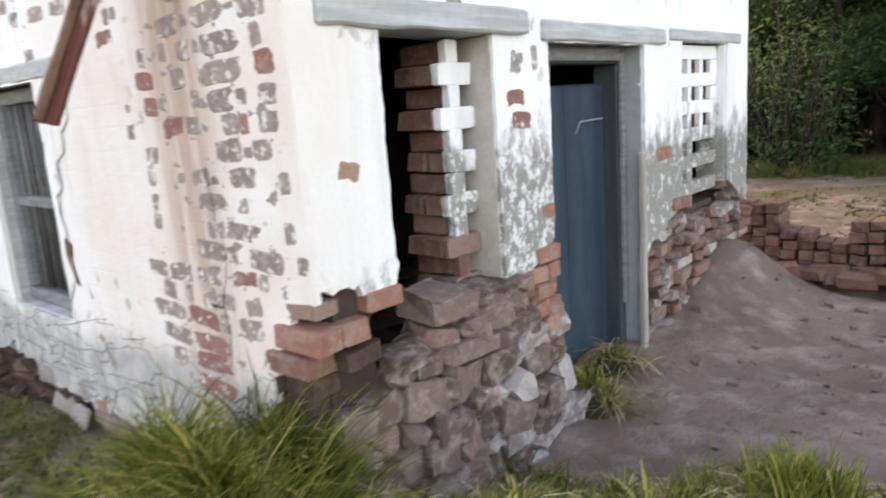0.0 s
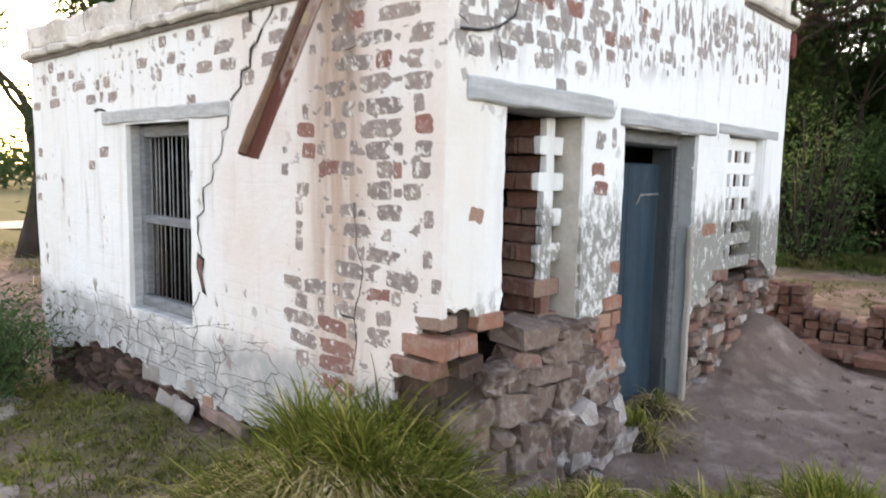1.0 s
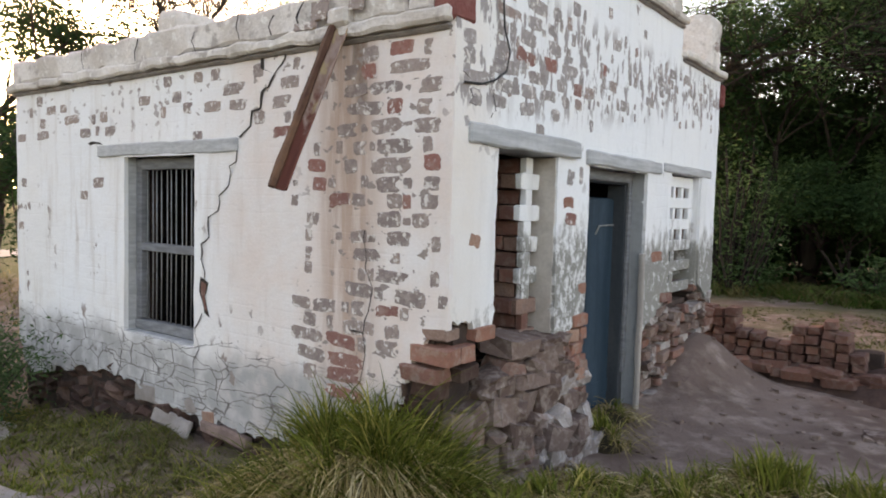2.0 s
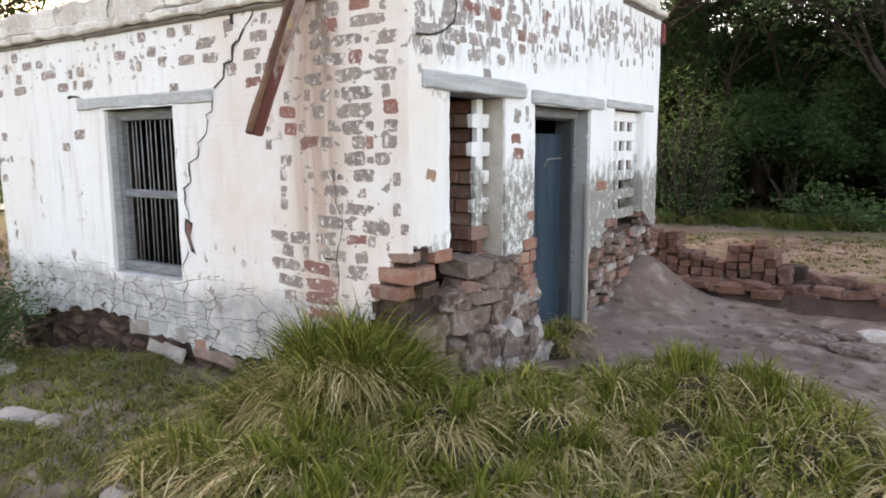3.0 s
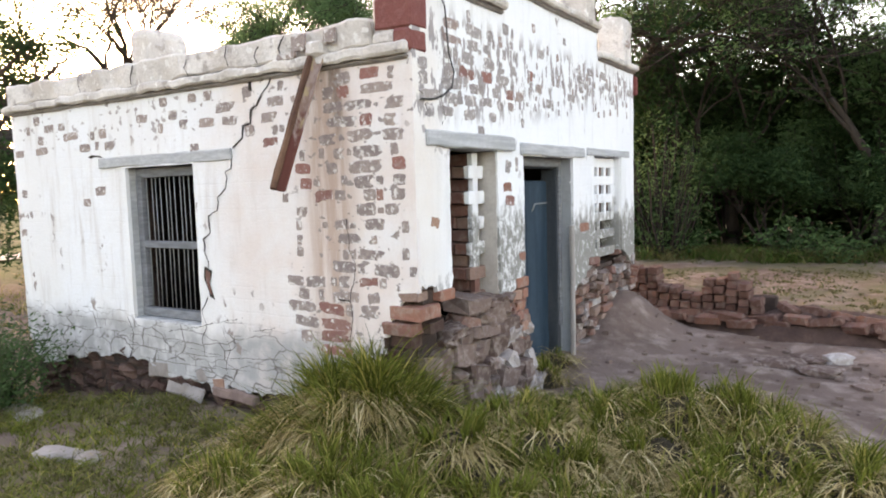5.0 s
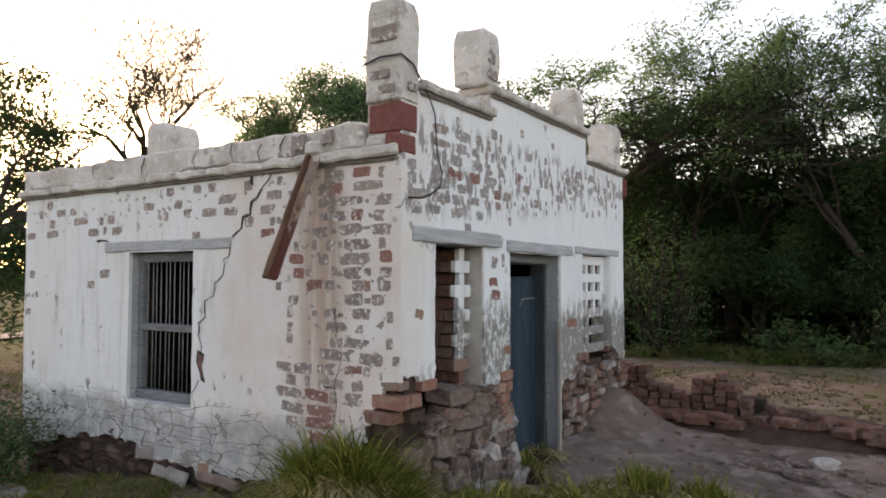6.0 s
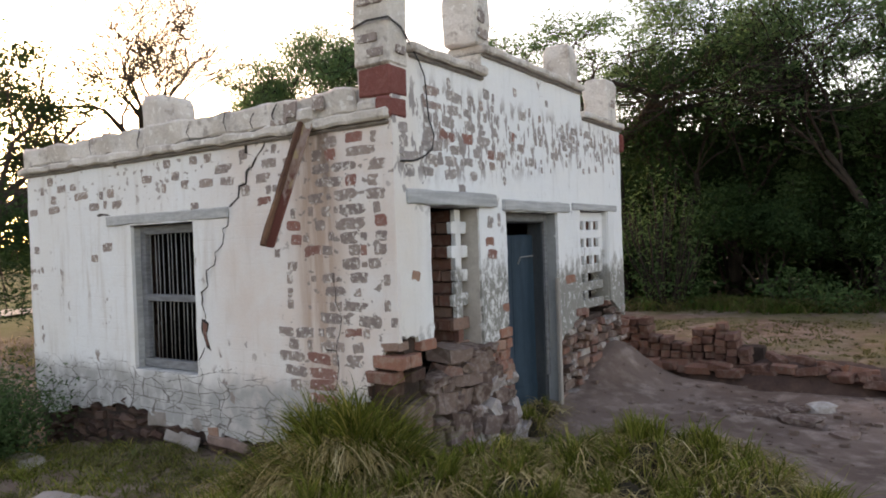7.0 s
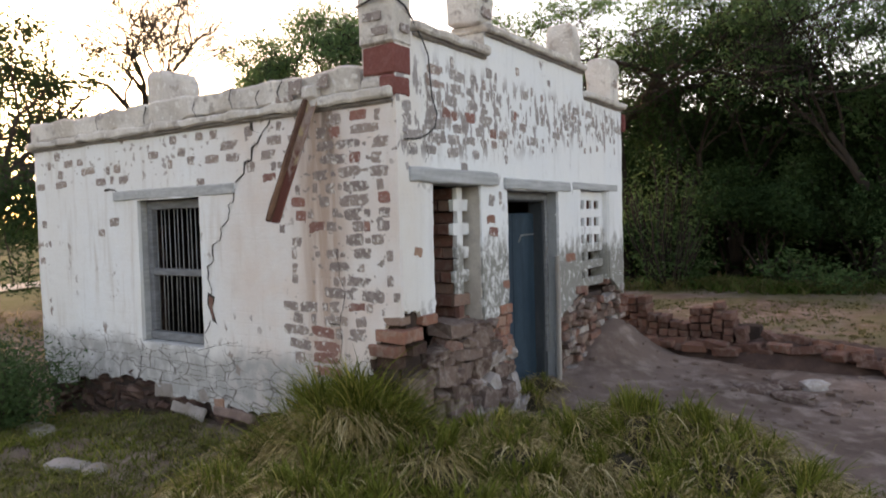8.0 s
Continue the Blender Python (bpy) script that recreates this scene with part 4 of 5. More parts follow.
for k in range(8):
    z, x = -0.32 + k * 0.085, -LENGTH + 0.08 + (0.11 if k % 2 else 0.0)
    while x < -0.3:
        w = rng.choice((0.22, 0.22, 0.12)) * rng.uniform(0.85, 1.05)
        if z < south_foot(-x - w / 2) + 0.04 and rng.random() < 0.93:
            lay_brick(crumbled, core_south, x + w / 2, 0.085 + rng.uniform(-0.035, 0.035), z, w * rng.uniform(0.8, 1.0), 0.12, 0.076 * rng.uniform(0.6, 1.2), rng, 19.0)
        x += w + 0.012
for k in range(13):
    z, y = -0.1 + k * 0.085, 2.50 + (0.1 if k % 2 else 0.0)
    while y < DEPTH:
        w = rng.choice((0.22, 0.12, 0.12)) * rng.uniform(0.85, 1.05)
        hole = inside(y + w / 2, z, GAP_B, 0.03)
        if z < east_foot(y + w / 2) + 0.05 and not hole:
            some = core if rng.random() < 0.3 or z > 0.78 else pale_stones if rng.random() < 0.4 else rough_stones
            lay_brick(some, core_east, -0.065 + rng.uniform(-0.04, 0.035), y + w / 2, z + rng.uniform(-0.012, 0.012), 0.12, w * rng.uniform(0.75, 1.0), 0.074 * rng.uniform(0.7, 1.1), rng, 11.0)
        y += w + 0.012
for k in range(9):
    z, y = 0.12 + k * 0.088, 1.07 + (0.06 if k % 2 else 0.0)
    while y < 1.45:
        w = min(rng.choice((0.22, 0.12)), 1.48 - y)
        if z < east_foot(y + w / 2) + 0.04:
            lay_brick(redb if k > 5 else core, core_east, -0.055 + rng.uniform(-0.02, 0.025), y + w / 2, z, 0.12, w, 0.078, rng, 4.0)
        y += w + 0.012
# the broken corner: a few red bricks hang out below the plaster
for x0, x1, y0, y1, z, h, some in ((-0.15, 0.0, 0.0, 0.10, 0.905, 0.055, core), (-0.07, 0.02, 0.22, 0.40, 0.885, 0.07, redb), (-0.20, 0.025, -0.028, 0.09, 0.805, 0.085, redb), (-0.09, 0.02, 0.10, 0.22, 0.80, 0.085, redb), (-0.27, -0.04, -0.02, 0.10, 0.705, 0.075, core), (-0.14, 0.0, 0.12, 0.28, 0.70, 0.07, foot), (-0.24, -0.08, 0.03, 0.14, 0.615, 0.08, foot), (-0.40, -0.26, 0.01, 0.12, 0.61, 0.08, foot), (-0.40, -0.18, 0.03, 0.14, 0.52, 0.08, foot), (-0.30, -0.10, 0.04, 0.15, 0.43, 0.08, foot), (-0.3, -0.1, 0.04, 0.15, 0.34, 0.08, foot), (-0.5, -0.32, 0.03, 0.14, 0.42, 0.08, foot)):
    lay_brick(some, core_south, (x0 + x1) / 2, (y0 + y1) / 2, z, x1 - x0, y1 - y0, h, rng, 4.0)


# pierced brickwork (one whole panel, one half fallen)
def pierced_panel(y0, y1, z0, z1, broken):
    """Courses of headers and gaps, limewashed in front."""
    screen = part("pierced_screen", solid(-0.24, -0.10, y0, y1, z0 - 0.04, z0 + 0.005, 0.006), M_MORTAR, house, "pierced brick ventilation screen" + (", half fallen away" if broken else ", limewashed"))
    r = random.Random(7 if broken else 8)
    lime = [brick_mesh(r, "brick", M_EAST, 0.07) for _ in range(4)]
    bare = [brick_mesh(r, "brick", M_SHADEBRICK if broken else M_CORE, 0.1) for _ in range(4)]
    count = int((z1 - z0) / 0.0845)
    h = (z1 - z0) / count
    for k in range(count):
        z = z0 + (k + 0.5) * h
        limed = z > z0 + (0.28 if broken else 0.12)
        if k % 2 == (0 if broken else 1):
            a = y0 + (r.uniform(-0.02, 0.03) if broken else 0.0)
            cells = [(a, y1 - 0.004)]
        elif broken:
            cells = [(y0 + 0.035 + r.uniform(-0.01, 0.02), y1 - 0.09)]
        else:
            cells = [(3.0, 3.11), (3.255, 3.315), (3.455, 3.515), (3.655, y1)]
            if z < z0 + 0.45:
                cells = [(3.0, 3.13), (3.24, 3.33)]
        for a, b in cells:
            if broken:
                if k % 2 == 0:
                    lay_brick(bare, screen, -0.315 + r.uniform(-0.008, 0.008), (a + b) / 2 + 0.004, z, 0.105, b - a, h * 0.90, r, 2.0)
                    lay_brick(bare, screen, -0.208, (a + b) / 2 + r.uniform(-0.006, 0.006), z, 0.10, b - a, h * 0.90, r, 2.0)
                else:
                    lay_brick(bare, screen, -0.265 + r.uniform(-0.012, 0.012), (a + b) / 2 + 0.004, z, 0.20, b - a, h * 0.92, r, 1.5)
                lay_brick(lime if limed else bare, screen, -0.138, (a + b) / 2, z, 0.042, b - a, h * 1.02, r, 0.8)
            else:
                lay_brick(lime if limed else bare, screen, -0.088, (a + b) / 2, z, 0.036, b - a, h * 1.02, r, 0.6)
                lay_brick(bare, screen, -0.13, (a + b) / 2, z, 0.05, (b - a) * 0.86, h * 0.9, r, 0.8)
    return screen


pierced_panel(0.845, 1.05, 0.72, 1.80, True)
pierced_panel(3.0, 3.77, 0.74, 1.81, False)


# ---------------------------------------------------------------- rubble below the broken opening
rubble = empty_thing("rubble_masonry", "collapsed stone and brick rubble under the broken opening", "rubble")
rng = random.Random(5)
bm = bmesh.new()
bmesh.ops.create_grid(bm, x_segments=24, y_segments=12, size=0.5)
for v in bm.verts:
    y, f = -0.06 + (v.co.x + 0.5) * 1.52, v.co.y + 0.5
    top = np.interp(y, (-0.06, 0.1, 0.3, 0.46, 1.1, 1.46), (0.28, 0.46, 0.58, 0.70, 0.68, 0.5))
    z = -0.12 + f * (top + 0.10)
    v.co = Vector((0.02 - 0.11 * f + 0.05 * n2(y, z, 7.0, 1.0) - 0.1 * max(0.0, 0.15 - y), y, z))
part("mortar", bm, M_MORTAR, rubble, "crumbling mud mortar")
RUBBLE_TOP = ((-0.06, 0.05, 0.2, 0.36, 0.9, 1.2, 1.47), (0.28, 0.38, 0.56, 0.68, 0.76, 0.72, 0.56))
z = -0.08
while z < 0.76:
    y, tall = -0.03 + rng.uniform(0, 0.1), rng.uniform(0.075, 0.125)
    while y < 1.36:
        w = rng.uniform(0.10, 0.22)
        if z < np.interp(y + w / 2, *RUBBLE_TOP) - 0.01:
            f = max(0.0, z) / 0.75
            hollow = 0.07 * math.exp(-((y + w / 2 - 0.16) / 0.2) ** 2) * (z > 0.25)
            pale = y > 0.70 and z < 0.52 and rng.random() < 0.5
            m = pose(0.055 - 0.10 * f ** 1.4 - 0.05 * (y > 1.15) - hollow + rng.uniform(-0.035, 0.02), y + w / 2, z + rng.uniform(-0.02, 0.02), rng.uniform(-16, 16), rng.uniform(-14, 14), rng.uniform(-22, 22))
            piece("stone", rng.choice(pale_stones if pale else rough_stones), rubble, m @ Matrix.Diagonal((rng.uniform(0.16, 0.24), w * 1.06, tall * rng.uniform(0.95, 1.25), 1)))
        y += w * 0.97
    z += tall * 0.94
for y, z, wide in ((0.66, 0.77, 0.22), (0.90, 0.755, 0.2), (1.10, 0.74, 0.17)):
    piece("stone", rng.choice(rough_stones), rubble, pose(-0.06, y, z, rng.uniform(-8, 8), rng.uniform(-8, 8), rng.uniform(-20, 20)) @ Matrix.Diagonal((0.26, wide, 0.10, 1)))
for k in range(11):
    lay_brick(redb if k % 2 else core, rubble, -0.03 + rng.uniform(-0.03, 0.02), rng.uniform(1.28, 1.42), 0.28 + k * 0.042, 0.12, 0.12, 0.07, rng, 8.0)
# fallen plaster and masonry along the foot of the south wall
rng = random.Random(9)
for x, y, z, sx, sy, sz, rx, ry in ((-2.30, 0.014, 0.19, 0.80, 0.03, 0.13, -3, -3), (-2.22, -0.012, 0.05, 0.42, 0.03, 0.10, -18, 5), (-1.66, -0.005, 0.085, 0.48, 0.07, 0.075, -8, 1)):
    ob = link("plaster_slab", solid(-sx / 2, sx / 2, -sy / 2, sy / 2, -sz / 2, sz / 2, 0.012, 5, 0.02 * sx + 0.012, x), M_SLAB if x < -2.0 else M_FALLEN)
    ob.matrix_basis = pose(x, y, z, rx, ry, rng.uniform(-4, 4))
    tagged(ob, "fallen slab of grey plaster leaning on the wall's foot", "rubble", "fallen slabs")

lay_brick(redb, core_south, -1.84, 0.035, 0.155, 0.13, 0.08, 0.075, rng, 6.0)


def clods():
    """Crumbs of earth and brick strewn over the trodden ground."""
    rng = random.Random(64)
    verts, faces = [], []
    for _ in range(420):
        x, y = rng.uniform(0.1, 3.2), rng.uniform(1.5, 4.2)
        if rng.random() < 0.3:
            x, y = rng.uniform(-4.2, -0.6), rng.uniform(-0.7, -0.05)
        s = 0.008 + 0.028 * rng.random() ** 3
        z = earth_height(x, y)
        n = len(verts)
        for k in range(8):
            sx, sy, sz = (1 if k & 1 else -1), (1 if k & 2 else -1), (1 if k & 4 else -1)
            verts.append((x + sx * s * rng.uniform(0.5, 1.3), y + sy * s * rng.uniform(0.5, 1.3), z + 0.2 * s + sz * s * rng.uniform(0.3, 0.8)))
        faces += [tuple(n + i for i in f) for f in ((0, 2, 3, 1), (4, 5, 7, 6), (0, 1, 5, 4), (2, 6, 7, 3), (0, 4, 6, 2), (1, 3, 7, 5))]
    return tagged(from_arrays("clods", verts, faces, M_EARTH), "crumbs of earth and plaster strewn on the ground", "rubble", kind="stuff")


clods()

# ---------------------------------------------------------------- the ruined brick wall beside the house
ruin = empty_thing("ruined_wall", "low broken wall of loose stacked mud bricks", "wall")
rng = random.Random(31)
pile = [brick_mesh(rng, "brick", M_PILE, 0.13) for _ in range(10)]
tops = (0.60, 0.62, 0.61, 0.60, 0.58, 0.42, 0.40, 0.33, 0.37, 0.50, 0.52, 0.55, 0.47, 0.30)
for c, top in enumerate(tops):
    x = -0.345 + c * 0.122
    z = 0.02
    while z < top - 0.03:
        h = 0.084 * rng.uniform(0.9, 1.08)
        lean = 0.0 if c < 9 else rng.uniform(-9, 9)
        m = pose(x + rng.uniform(-0.008, 0.008), 4.62 - 0.02 * c + rng.uniform(-0.03, 0.03), z + h / 2, rng.uniform(-4, 4), lean, rng.uniform(-6, 6))
        piece("brick", rng.choice(pile), ruin, m @ Matrix.Diagonal((0.109, 0.225, h * 0.89, 1)))
        z += h
part("core", solid(-0.38, 1.40, 4.53, 4.62, -0.2, 0.34, 0.02, 12, 0.03, 2.0), M_MORTAR, ruin, "earth packed between the bricks")
foot_bm = bmesh.new()
bmesh.ops.create_grid(foot_bm, x_segments=60, y_segments=16, size=0.5)
for v in foot_bm.verts:
    x, f = 0.0 + (v.co.x + 0.5) * 2.95, v.co.y + 0.5
    ridge = np.interp(x, (0.0, 0.3, 0.6, 1.3, 1.7, 2.3, 2.95), (0.30, 0.22, 0.16, 0.17, 0.26, 0.18, 0.03))
    front = np.interp(x, (0.0, 0.6, 1.4, 2.95), (4.30, 4.08, 3.92, 4.02))
    lumps = 0.05 * n2(x, f * 2, 5.0, 3.0) + 0.03 * n2(x, f * 2, 13.0, 4.0)
    v.co = Vector((x, front + f * 1.0, ridge * math.sin(math.pi * min(1, f * 0.90)) ** 0.7 + lumps * min(1.0, f * 4) - 0.09 * max(0.0, 1 - f * 6)))
part("base", foot_bm, M_BASE, ruin, "slumped dark earth base", True)
for k in range(26):
    x = rng.uniform(1.3, 2.75)
    y = 4.55 - 0.12 * x + rng.uniform(-0.25, 0.2)
    z = np.interp(x, (1.3, 1.7, 2.3, 2.8), (0.24, 0.26, 0.18, 0.06)) - abs(y - 4.5 + 0.12 * x) * 0.4
    m = pose(x, y, z, rng.uniform(-20, 20), rng.uniform(-20, 20), rng.uniform(-50, 50))
    piece("brick", rng.choice(pile), ruin, m @ Matrix.Diagonal((0.23, 0.11, 0.08, 1)))
for k in range(12):
    x = 0.25 + k * 0.11
    piece("brick", rng.choice(pile), ruin, pose(x, 4.30 - 0.12 * x + rng.uniform(-0.06, 0.06), 0.12 + rng.uniform(-0.04, 0.04), rng.uniform(-10, 10), rng.uniform(-8, 8), rng.uniform(-20, 20)) @ Matrix.Diagonal((0.25, 0.13, 0.08, 1)))

SLABS = (
    (1.62, 2.98, 0.42, 0.22, 0.08, 20, M_STONE, "flat grey stone slab lying on the path"),
    (1.93, 2.86, 0.34, 0.2, 0.09, -15, M_STONE, "flat grey stone slab lying on the path"),
    (2.03, 3.28, 0.24, 0.14, 0.11, 35, M_PALE, "pale broken block lying on the path"),
    (1.80, 3.25, 0.3, 0.16, 0.07, -40, M_STONE, "flat grey stone slab lying on the path"),
    (1.70, 4.20, 0.17, 0.12, 0.26, 10, M_PALE, "pale brick standing on the ruined wall"),
    (-1.93, -1.18, 0.30, 0.16, 0.09, 20, M_SLAB, "pale broken brick lying in the grass"),
    (-1.70, -1.12, 0.22, 0.14, 0.06, -20, M_SLAB, "chip of plaster lying in the grass"),
    (-0.53, -1.40, 0.18, 0.14, 0.10, 30, M_SLAB, "white broken block half hidden in grass"),
    (-2.6, -2.0, 0.3, 0.2, 0.06, 0, M_SLAB, "flat pale stone lying in the grass"),
    (-3.6, -0.55, 0.34, 0.2, 0.07, 15, M_SLAB, "pale flat stone beside the shrub"),
    (-3.1, -0.75, 0.28, 0.2, 0.07, -25, M_SLAB, "pale flat stone beside the shrub"),
    (2.25, 2.55, 0.22, 0.16, 0.06, 60, M_STONE, "flat grey stone slab lying on the path"),
)
rng = random.Random(3)
for x, y, sx, sy, sz, turn, mat, words in SLABS:
    ob = link("stone", chunk(rng, sx, sy, sz, 0.12), mat)
    ob.matrix_basis = pose(x, y, earth_height(x, y) + sz * 0.28, rng.uniform(-5, 5), rng.uniform(-5, 5), turn)
    tagged(ob, words, "stone", "loose stones")


# ---------------------------------------------------------------- grass
def blades(bases, heights, leans, widths, rng, sag=0.5):
    """Curved, tapering blades; leans are the directions into which they bend."""
    verts, faces = [], []
    for (x, y, z), h, (lx, ly), w in zip(bases, heights, leans, widths):
        a = rng.uniform(0, math.tau)
        cx, cy = math.cos(a) * w, math.sin(a) * w
        n = len(verts)
        for f in (0.0, 0.4, 0.75):
            d, up, k = f * f, h * (f - sag * 0.35 * f * f), 1.0 - 0.55 * f
            verts += [(x + lx * d - cx * k, y + ly * d - cy * k, z + up), (x + lx * d + cx * k, y + ly * d + cy * k, z + up)]
        verts.append((x + lx, y + ly, z + h * (1.0 - sag * 0.55)))
        faces += [(n, n + 1, n + 3, n + 2), (n + 2, n + 3, n + 5, n + 4), (n + 4, n + 5, n + 6)]
    return verts, faces


def arcs(lines, rng):
    """Blades along bent lines (root, bend, tip, half width), tapering to a point."""
    verts, faces = [], []
    for p0, p1, p2, w in lines:
        a = rng.uniform(0, math.tau)
        cx, cy = math.cos(a) * w, math.sin(a) * w
        n = len(verts)
        for f, k in ((0.0, 0.8), (0.3, 1.0), (0.58, 0.8), (0.82, 0.5)):
            g = 1.0 - f
            x, y, z = (g * g * p0[i] + 2 * g * f * p1[i] + f * f * p2[i] for i in range(3))
            verts += [(x - cx * k, y - cy * k, z), (x + cx * k, y + cy * k, z)]
        verts.append(p2)
        faces += [(n, n + 1, n + 3, n + 2), (n + 2, n + 3, n + 5, n + 4), (n + 4, n + 5, n + 7, n + 6), (n + 6, n + 7, n + 8)]
    return verts, faces


def tuft(x, y, radius, height, count, dry, seed):
    """A tussock: a dark core added as the shade between its blades, dead straw draped over its flanks and green blades
    standing on top.
    """
    rng = random.Random(seed)
    top = 0.74 * height
    core_high = 0.62 * top

    def mound(px, py):
        f = min(1.0, math.hypot(px - x, py - y) / radius)
        return earth_height(px, py) - 0.03 + core_high * (1.0 - f * f) * (1.0 + 0.35 * n2(px, py, 7.0, seed * 0.1))

    thing = empty_thing("grass_tuft", "thick clump of long green grass with dead straw underneath" if radius > 0.2 else "thin dry grass growing by the threshold", "grass", "grass clumps")
    rings, spokes = 7, 20
    verts = [(x, y, mound(x, y))]
    for i in range(1, rings + 1):
        for k in range(spokes):
            a = math.tau * k / spokes
            px, py = x + radius * i / rings * math.cos(a), y + radius * i / rings * math.sin(a)
            verts.append((px, py, mound(px, py) - 0.02 * (i == rings)))
    faces = [(0, 1 + k, 1 + (k + 1) % spokes) for k in range(spokes)]
    for i in range(rings - 1):
        b, c = 1 + i * spokes, 1 + (i + 1) * spokes
        faces += [(b + k, c + k, c + (k + 1) % spokes, b + (k + 1) % spokes) for k in range(spokes)]
    # near-black mound, so that gaps between the blades read as shade
    from_arrays("shade_core", verts, faces, M_TUFTSHADE, thing, "dark core added as the shade between the clump's blades", True)

    hearts = []
    for _ in range(max(5, int(70 * radius))):
        a, r = rng.uniform(0, math.tau), radius * math.sqrt(rng.random()) * 0.92
        hearts.append((x + r * math.cos(a), y + r * math.sin(a), a + rng.gauss(0, 0.5), rng.uniform(0.7, 1.15), rng.random() < dry))
    green, straw = [], []
    for _ in range(count):
        hx, hy, out_way, vigour, dead = rng.choice(hearts)
        px, py = hx + rng.gauss(0, 0.032), hy + rng.gauss(0, 0.032)
        f = min(1.0, math.hypot(px - x, py - y) / radius)
        root = (px, py, mound(px, py) - 0.01)
        if rng.random() < (0.88 if dead else 0.36):
            way = out_way + rng.gauss(0, 1.3)
            length = rng.uniform(0.12, 0.42) * (0.6 + 0.8 * top)
            ox, oy = math.cos(way) * length, math.sin(way) * length
            tip = (px + ox, py + oy)
            low = max(earth_height(*tip) + 0.01, root[2] - rng.uniform(0.0, 0.55) * length)
            straw.append((root, (px + 0.42 * ox, py + 0.42 * oy, root[2] + rng.uniform(0.10, 0.55) * length), (tip[0], tip[1], low), rng.uniform(0.0022, 0.0048)))
        else:
            way = out_way + rng.gauss(0, 1.4)
            length = top * vigour * rng.uniform(0.32, 0.66) * (1.0 - 0.10 * f)
            reach = length * rng.uniform(0.2, 0.85) * (0.5 + 1.3 * f)
            ox, oy = math.cos(way) * reach, math.sin(way) * reach
            green.append((root, (px + 0.25 * ox, py + 0.25 * oy, root[2] + 0.72 * length), (px + ox, py + oy, root[2] + length * rng.uniform(0.35, 1.05)), rng.uniform(0.0026, 0.0054)))
    for name, lines, m in (("foliage", green, M_GRASS), ("straw", straw, M_STRAW)):
        from_arrays(name, *arcs(lines, rng), m, thing)
    return thing


TUFTS = (
    (-0.24, -0.28, 0.50, 0.92, 10320, 0.42),
    (-0.70, -0.44, 0.34, 0.42, 2640, 0.45),
    (0.26, -0.12, 0.34, 0.34, 2640, 0.25),
    (0.60, 0.10, 0.38, 0.36, 3120, 0.45),
    (0.98, 0.36, 0.40, 0.38, 3360, 0.45),
    (1.34, 0.66, 0.42, 0.48, 3600, 0.42),
    (1.74, 0.74, 0.38, 0.52, 2880, 0.40),
    (2.05, 0.62, 0.34, 0.50, 2160, 0.40),
    (0.08, -0.97, 0.46, 0.52, 4320, 0.55),
    (0.50, -0.50, 0.48, 0.46, 4320, 0.75),
    (-0.45, -1.15, 0.38, 0.40, 2880, 0.40),
    (0.98, -0.14, 0.46, 0.40, 4080, 0.70),
    (1.42, 0.16, 0.44, 0.40, 3840, 0.65),
    (1.86, 0.32, 0.42, 0.44, 3120, 0.55),
    (0.60, -1.18, 0.46, 0.44, 5600, 0.62),
    (0.86, -0.76, 0.44, 0.40, 4600, 0.80),
    (1.24, -0.60, 0.46, 0.42, 3360, 0.75),
    (0.28, -0.56, 0.36, 0.40, 2640, 0.70),
    (2.28, 0.30, 0.34, 0.42, 1920, 0.45),
    (1.75, -0.22, 0.42, 0.42, 2760, 0.62),
    (0.12, 1.58, 0.13, 0.36, 384, 0.55),
    (-0.02, 2.05, 0.13, 0.26, 312, 0.50),
)
for k, (x, y, r, h, n, dry) in enumerate(TUFTS):
    tuft(x, y, r, h, n, dry, 100 + k)


def meadow(name, count, seed, area, height, mats, label, keep):
    rng = random.Random(seed)
    bases, heights, leans, widths = [], [], [], []
    while len(bases) < count:
        x, y = rng.uniform(area[0], area[1]), rng.uniform(area[2], area[3])
        if not keep(x, y, rng):
            continue
        for _ in range(rng.randint(3, 8)):
            px, py = x + rng.gauss(0, 0.03), y + rng.gauss(0, 0.03)
            h, a = height * rng.uniform(0.35, 1.1), rng.uniform(0, math.tau)
            lean = h * rng.uniform(0.3, 2.4)
            bases.append((px, py, earth_height(px, py) - 0.008))
            heights.append(h)
            leans.append((lean * math.cos(a), lean * math.sin(a)))
            widths.append(rng.uniform(0.003, 0.006) * (1.0 if y < 5 else 2.2))
    verts, faces = blades(bases, heights, leans, widths, rng, 0.6)
    ob = from_arrays(name, verts, faces, mats[0])
    for m in mats[1:]:
        ob.data.materials.append(m)
    pick = [int(n2(bases[k // 3][0], bases[k // 3][1], 1.6, 4.0) * 1.2 + (k // 3 * 7919 % 100) / 100 * 1.6) % len(mats) for k in range(len(faces))]
    ob.data.polygons.foreach_set("material_index", pick)
    return tagged(ob, label, "grass", kind="stuff")


def by_south(x, y, rng):
    if y > -0.03 and x < 0.1:
        return False
    return n2(x, y, 1.1, 6.0) + n2(x, y, 3.0, 2.0) * 0.6 > rng.uniform(-0.35, 0.3) and not (x > 0.3 and y > 1.2)


meadow("grass", 48000, 41, (-6.0, 4.0, -4.0, 0.9), 0.11, (M_GRASS, M_FIELD, M_DARKGRASS, M_STRAW), "short patchy green and straw grass by the house", by_south)
